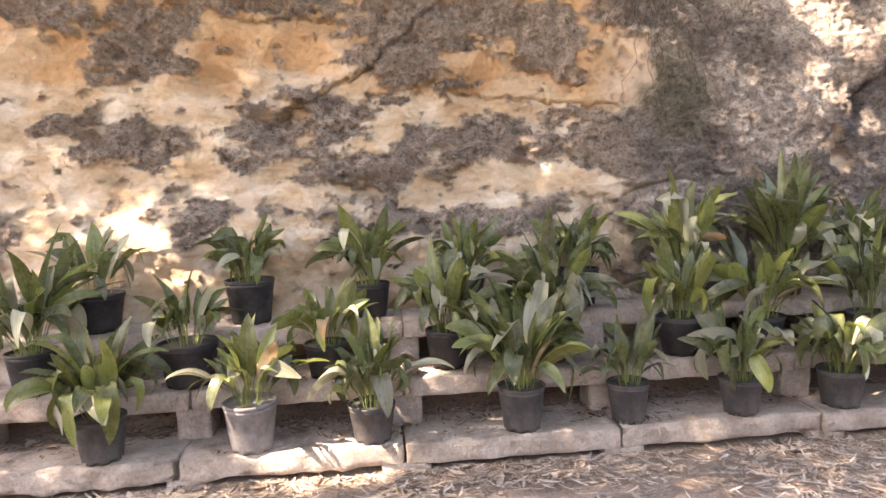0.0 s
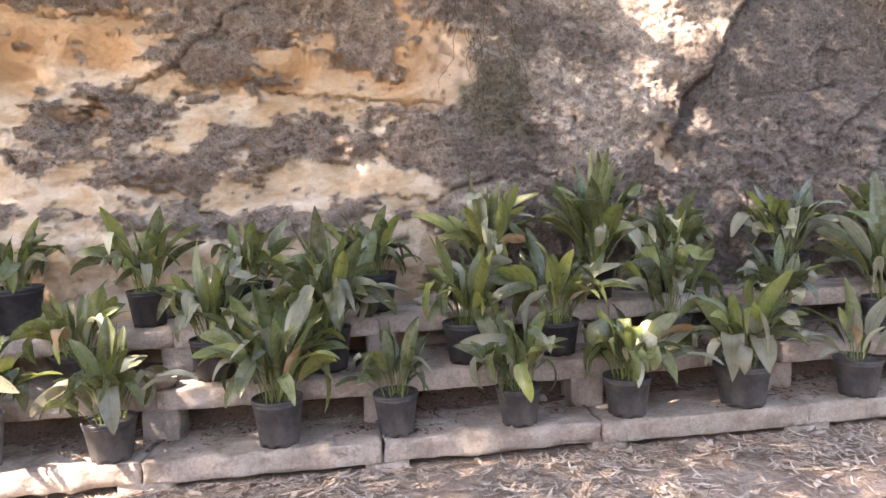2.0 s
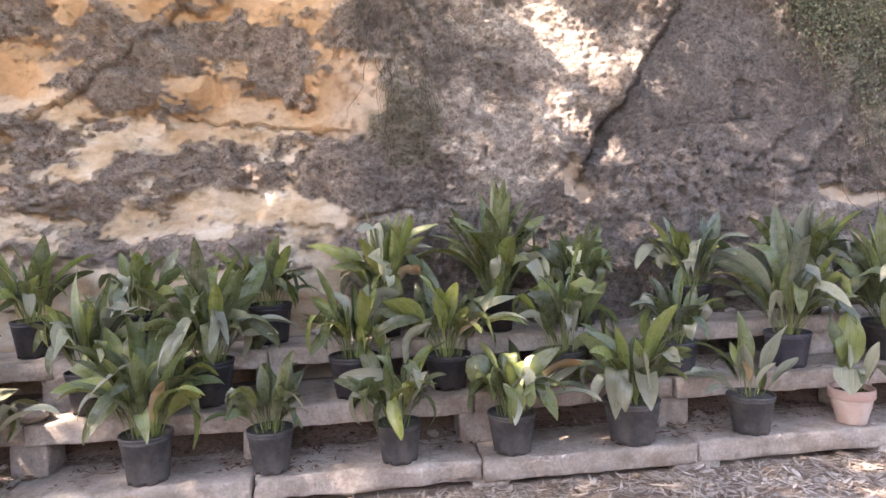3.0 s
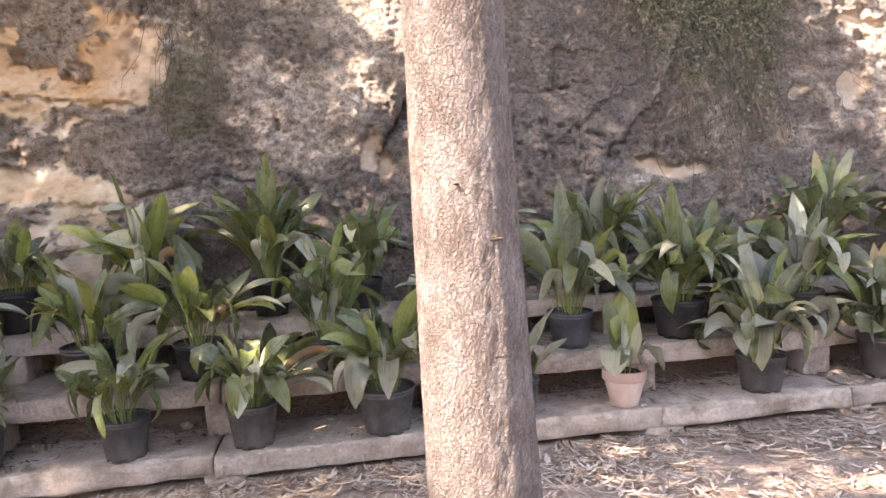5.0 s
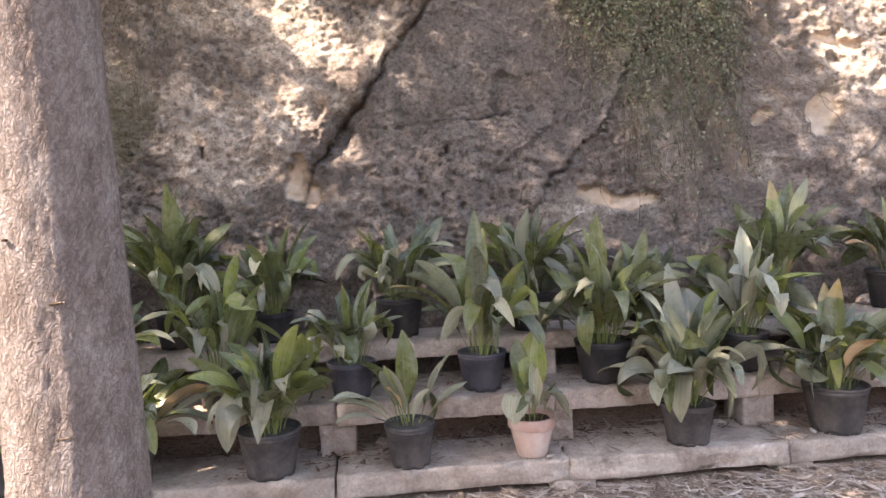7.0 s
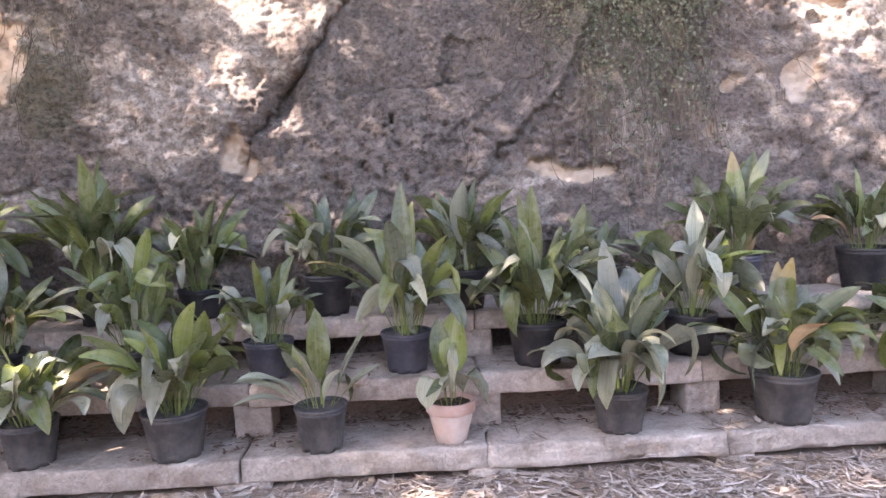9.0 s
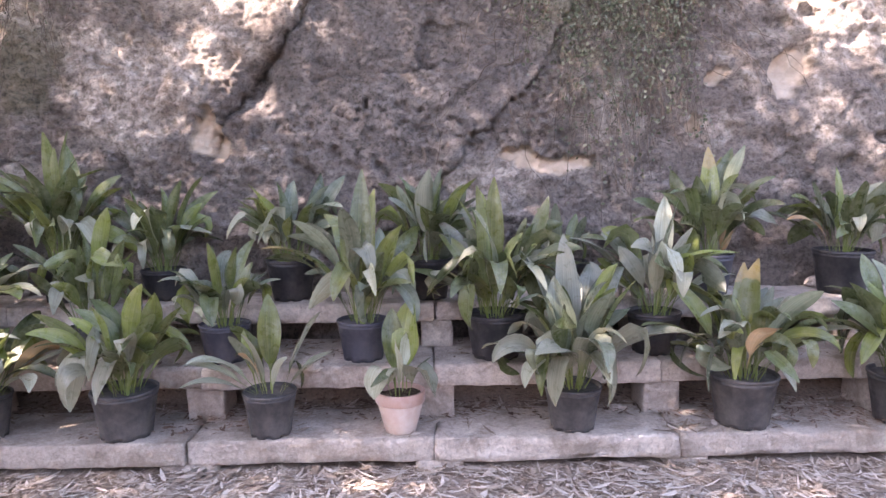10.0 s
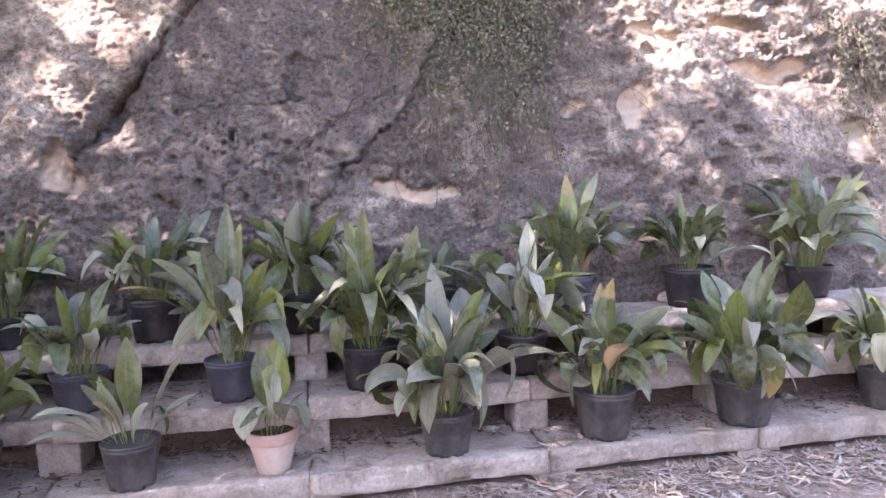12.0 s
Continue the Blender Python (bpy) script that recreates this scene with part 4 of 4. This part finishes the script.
for ob, rim, leaf_list in (
    (trailing, 0.20, ((-125, 0.62, 0.12, 72, 215, GOLD), (-100, 0.50, 0.11, 60, 190, GREEN), (-60, 0.52, 0.10, 62, 190, YELLOW), (-75, 0.40, 0.13, 75, 150, PALE))),
    (upright, 0.21, ((-20, 0.60, 0.06, 66, 190, GREEN), (40, 0.62, 0.13, 82, 45, PALE), (150, 0.60, 0.12, 72, 60, GREEN))),
    (broad, 0.185, ((-120, 0.42, 0.13, 70, 185, PALE), (-60, 0.50, 0.13, 72, 190, PALE), (-12, 0.60, 0.12, 58, 80, PALE), (50, 0.62, 0.17, 78, 50, PALE), (100, 0.66, 0.14, 86, 12, PALE), (130, 0.62, 0.15, 80, 24, PALE), (178, 0.46, 0.10, 60, 95, PALE), (-150, 0.40, 0.11, 62, 120, PALE))),
    (spreading, 0.215, ((-110, 0.44, 0.13, 68, 185, PALE), (-85, 0.46, 0.11, 66, 195, GOLD), (-5, 0.66, 0.13, 62, 85, PALE), (180, 0.60, 0.12, 62, 95, GREEN))),
    (tall_plant, 0.18, ((175, 0.58, 0.10, 72, 75, GOLD), (95, 0.70, 0.12, 88, 8, DARK), (80, 0.62, 0.11, 84, 14, YELLOW))),
    (leaning, 0.17, ((8, 0.52, 0.15, 66, 75, PALE), (-10, 0.46, 0.11, 60, 90, PALE))),
    (few_leaved, 0.185, ((172, 0.36, 0.09, 52, 62, PALE), (192, 0.38, 0.09, 44, 58, PALE), (206, 0.34, 0.09, 36, 50, PALE), (18, 0.40, 0.12, 68, 14, PALE), (95, 0.42, 0.12, 88, 10, GREEN), (140, 0.38, 0.11, 78, 75, YELLOW), (-10, 0.30, 0.08, 50, 30, PALE))),
    (orange_tipped, 0.22, ((60, 0.52, 0.12, 84, 14, GOLD), (75, 0.50, 0.10, 80, 12, GOLD), (2, 0.54, 0.10, 48, 58, PALE), (-14, 0.46, 0.10, 50, 62, YELLOW), (176, 0.56, 0.08, 52, 55, DARK), (-75, 0.40, 0.07, 70, 160, PALE))),
    (ragged, 0.20, ((120, 0.58, 0.12, 87, 8, YELLOW), (95, 0.64, 0.11, 90, 4, GREEN), (178, 0.54, 0.13, 50, 70, DARK), (0, 0.50, 0.12, 58, 66, GREEN), (-120, 0.36, 0.12, 60, 40, GREEN))),
    (yellow_tipped, 0.20, ((150, 0.44, 0.11, 74, 24, YELLOW), (165, 0.40, 0.10, 66, 30, YELLOW), (20, 0.40, 0.10, 60, 70, DARK))),
    (gold_tipped, 0.20, ((75, 0.56, 0.12, 88, 6, GOLD), (60, 0.52, 0.11, 82, 10, YELLOW), (-80, 0.36, 0.12, 86, 90, PALE), (175, 0.46, 0.11, 56, 70, GREEN))),
    (dark_plant, 0.215, ((35, 0.46, 0.13, 70, 40, PALE), (168, 0.42, 0.13, 46, 36, DARK), (-15, 0.42, 0.11, 40, 62, PALE), (100, 0.44, 0.10, 88, 5, GREEN))),
    (bright_plant, 0.19, ((28, 0.54, 0.12, 60, 34, GREEN), (55, 0.58, 0.12, 78, 16, PALE), (160, 0.52, 0.12, 66, 50, PALE), (10, 0.48, 0.11, 46, 60, PALE), (-60, 0.40, 0.10, 60, 120, YELLOW))),
    (low_plant, 0.185, ((2, 0.46, 0.09, 46, 50, PALE), (-18, 0.44, 0.08, 40, 60, PALE), (22, 0.46, 0.09, 52, 56, PALE), (-100, 0.36, 0.11, 76, 165, PALE), (-55, 0.38, 0.10, 70, 160, GREEN))),
    (bent_plant, 0.175, ((200, 0.40, 0.11, 72, 140, PALE), (-70, 0.40, 0.10, 78, 185, PALE), (8, 0.44, 0.09, 58, 80, PALE), (90, 0.46, 0.11, 88, 10, GREEN))),
    (grey_potted, 0.225, ((-172, 0.40, 0.10, 58, 66, PALE), (6, 0.40, 0.08, 56, 66, GREEN), (90, 0.42, 0.11, 88, 10, YELLOW))),
    (dense_plant, 0.21, ((5, 0.46, 0.13, 60, 92, PALE), (-15, 0.40, 0.12, 66, 110, PALE))),
    (slim_plant, 0.195, ((6, 0.44, 0.12, 64, 82, PALE), (-10, 0.40, 0.11, 60, 90, PALE))),
    (corner_plant, 0.20, ((35, 0.36, 0.13, 70, 58, YELLOW), (150, 0.42, 0.11, 64, 22, DARK), (95, 0.40, 0.11, 88, 8, GREEN))),
    (drooping, 0.20, ((-140, 0.46, 0.13, 70, 180, PALE), (-80, 0.40, 0.12, 78, 165, PALE))),
):
    for azimuth, length, width, rise, bend, material in leaf_list:
        leaf_of(ob, rim, azimuth, length, width, rise, bend, material)
leaf_of(clay_pot, 0.175, -135, 0.27, 0.17, 74, 10, PALE, (0.52, 125), 0.05)
leaf_of(clay_pot, 0.175, -45, 0.28, 0.17, 70, 15, PALE, (0.52, 115), 0.05)
leaf_of(clay_pot, 0.175, 60, 0.40, 0.17, 86, 8, GREEN, None, 0.05)
leaf_of(clay_pot, 0.175, 120, 0.36, 0.12, 84, 14, GREEN, None, 0.04)
leaf_of(white_tipped, 0.20, -92, 0.46, 0.15, 92, 8, PALE, None, 0.02)


# ---- rubble ----
def rubble_stone(x, y, z, size, seed, label="rough pale limestone rubble lying on the terrace"):
    bm = bmesh.new()
    bmesh.ops.create_icosphere(bm, subdivisions=3, radius=size)
    for v in bm.verts:
        q = v.co / size * 1.3 + Vector((seed * 5.1, 0, seed))
        v.co *= 1 + 0.45 * noise.fractal(q, 1, 2, 4)
        v.co.z = max(v.co.z * 0.62, -size * 0.35)
    me = bpy.data.meshes.new("rubble_stone")
    bm.to_mesh(me)
    bm.free()
    me.materials.append(STONE)
    ob = tagged(new("rubble_stone", me), label, "stone", "rubble on the terrace")
    ob.location, ob.rotation_euler = (x, y, z + size * 0.34), (0, 0, seed * 1.7)


rubble_stone(3.62, 3.20, TIER[2] - 0.012, 0.05, 1, "broken pale corner of a limestone slab")
rubble_stone(0.12, 3.27, TIER[2], 0.060, 2, "rough pale limestone lump on the middle shelf")
for i in range(16):
    rubble_stone(-1.9 + i * 0.57 + 0.12 * math.sin(i * 5), 3.80 + 0.02 * math.sin(i * 3), TIER[3], 0.045 + 0.018 * math.sin(i * 2.3), i + 3)
for i in range(12):
    rubble_stone(-1.7 + i * 0.74 + 0.15 * math.sin(i * 7), 3.33 + 0.05 * math.sin(i * 4), TIER[1], 0.022 + 0.009 * math.sin(i * 2.9), i + 30)


# ---- leaf litter ----
def litter(name, label, spots, seed, size=(0.02, 0.13), material=LITTER):
    """Dry curled leaves, each lying at its place (x, y, z)."""
    gen = np.random.RandomState(seed)
    verts, faces = [], []
    for x, y, z in spots:
        a, length, w = gen.uniform(0, 2 * np.pi), size[0] + (size[1] - size[0]) * gen.uniform(0, 1) ** 1.6, gen.uniform(0.002, 0.007) * (2.2 if gen.uniform() < 0.12 else 1)
        curl, tip, roll = gen.uniform(-0.6, 0.9), gen.uniform(-0.3, 0.6), gen.uniform(-0.5, 0.5)
        o = len(verts)
        for k, half in ((-1, 0.15), (-0.35, 1), (0.3, 0.9), (1, 0.12)):
            for side in (-1, 1):
                u, v = k * length / 2, side * half * w
                bendy = curl * u * u * 12
                verts.append((x + math.cos(a) * u - math.sin(a) * (v + bendy * w * 3), y + math.sin(a) * u + math.cos(a) * (v + bendy * w * 3),
                              z + 0.004 + abs(curl) * u * u * 5 + tip * u * 0.35 * (u > 0) + abs(roll * v)))
        faces += [(o + 2 * q, o + 2 * q + 2, o + 2 * q + 3, o + 2 * q + 1) for q in range(3)]
    tagged(new(name, mesh_of(name, verts, faces, material)), label, "leaf litter", kind="stuff")


gen = np.random.RandomState(8)
n = 32000
gx, gy = gen.uniform(-3.2, 9.4, n), 2.99 - np.abs(gen.normal(0, 0.55, n))
dense = fbm(gx * 1.3, gy * 2.2, 3, 97) + 0.75 * smooth(2.2, 3.8, gx) * np.exp(-(2.97 - gy) / 0.35) + 0.45 * np.exp(-(2.97 - gy) / 0.30) > gen.uniform(-0.15, 0.6, n)
litter("leaf_litter", "pale dry narrow leaves strewn over the earth path", [(a, b, 0.006 * c) for a, b, c in zip(gx[dense], gy[dense], gen.uniform(0, 3, dense.sum()))], 1)
n = 12000
gx, gy = gen.uniform(-3, 9.2, n), gen.uniform(3.0, 3.62, n)
dense = fbm(gx * 2, gy * 3, 3, 98) + 1.5 * (gy - 3.17) > gen.uniform(-0.1, 0.5, n)
litter("leaf_litter", "brown dry leaf mulch gathered on the lowest stone step", [(a, b, 0.140 + 0.25 * float(smooth(3.42, 3.75, b)) * 0.95 + 0.006 * c) for a, b, c in zip(gx[dense], gy[dense], gen.uniform(0, 2.5, dense.sum()))], 2, (0.02, 0.06), MULCH)
n = 2400
gx, gy = gen.uniform(-3, 9.2, n), gen.uniform(3.24, 3.66, n)
dense = fbm(gx * 2, gy * 3, 3, 99) + 0.8 * (gy - 3.35) > gen.uniform(-0.2, 0.4, n)
litter("leaf_litter", "brown dry leaves lying on the middle shelf", [(a, b, 0.386) for a, b in zip(gx[dense], gy[dense])], 3, (0.02, 0.055), MULCH)
n = 9500
gx, gy = gen.uniform(-3, 9.2, n), gen.uniform(3.0, 3.42, n)
dense = fbm(gx * 1.8, gy * 3, 3, 96) + 1.3 * (gy - 3.22) + 0.15 * smooth(2.0, 4.0, gx) > gen.uniform(-0.05, 0.55, n)
gx, gy = gx[dense], gy[dense]
litter("leaf_litter", "pale dry narrow leaves lying on the lowest stone step", [(a, b, 0.140) for a, b in zip(gx, gy)], 4)


# ---- hanging creepers ----
def creeper(name, label, x, top, wide, drop, strands, per, seed, size=0.013, woody=0):
    """Strands that hang from above down the rock; the middle ones reach lowest."""
    ob = thing(name, (x, 4.2, top), label, "creeper")
    rng = random.Random(seed)
    sv, sf, lv, lf = [], [], [], []
    for _ in range(strands):
        a = rng.uniform(-1, 1) * wide
        length = drop * rng.uniform(0.35, 1.0) * (1 - 0.55 * (a / wide) ** 2)
        p = Vector((a * 0.85, 0.0, rng.uniform(-0.25, 0.1)))
        spine, steps = [], 12
        lean = rng.gauss(0, 0.012)
        for i in range(steps):
            z = top + p.z
            face = 4.02 + 0.29 * (z - 1.1) - 4.2 - 0.075
            spine.append(Vector((p.x, face - 0.05 * rng.random(), p.z)))
            p = p + Vector((lean + rng.gauss(0, 0.018), 0, -length / (steps - 1)))
        v, f = tube(spine, [0.0030 * (1 - 0.5 * i / steps) for i in range(steps)], 4)
        o = len(sv)
        sv += v
        sf += [tuple(k + o for k in q) for q in f]
        for _ in range(per):
            i = int((steps - 1) * rng.random() ** 1.5)
            c = spine[i].lerp(spine[i + 1], rng.random()) + Vector((rng.gauss(0, 0.034), -rng.random() * 0.05, rng.gauss(0, 0.03)))
            d = Vector((rng.gauss(0, 1), rng.gauss(0, 0.5), rng.gauss(-0.5, 0.8))).normalized()
            e = d.cross(Vector((rng.gauss(0, 0.5), -1, rng.gauss(0, 0.5)))).normalized()
            s = size * rng.uniform(0.45, 1.35)
            o = len(lv)
            lv += [c - d * s, c + e * s * 0.62, c + d * s, c - e * s * 0.62]
            lf.append((o, o + 1, o + 2, o + 3))
    for _ in range(woody):
        p = Vector((rng.uniform(-0.55, 0.45) * wide, 0.0, rng.uniform(-0.2, 0.1)))
        turn, spine = rng.gauss(-1.57, 0.5), []
        for i in range(26):
            spine.append(Vector((p.x, 0.29 * (top + p.z - 1.1) - 0.27 - 0.03 * rng.random(), p.z)))
            turn += rng.gauss(0, 0.55) + 0.25 * (-1.57 - turn)
            p = p + Vector((math.cos(turn), 0, math.sin(turn))) * drop * 0.042
        v, f = tube(spine, [rng.uniform(0.003, 0.0065) * (1 - 0.7 * i / 26) for i in range(26)], 5)
        o = len(sv)
        sv += v
        sf += [tuple(k + o for k in q) for q in f]
    part("tangled_stem", mesh_of("stem", sv, sf, TWIG), ob, "thin tangled brown stems")["kind"] = "stuff"
    tagged(part("foliage", mesh_of("foliage", lv, lf, CREEPER, False), ob, "small dull green leaves"), kind="stuff")


creeper("hanging_creeper", "dull green creeper hanging in tangled strands down the rock face", 5.18, 2.95, 0.62, 1.85, 210, 62, 3, 0.0105, 34)
creeper("wall_scrub", "thin dry grey-green scrub clinging to the rock face", 1.93, 2.6, 0.34, 1.0, 34, 12, 4, 0.006)
creeper("wall_scrub", "sparse green sprigs growing on the rock face", 7.85, 2.3, 0.32, 1.0, 40, 18, 5, 0.014)
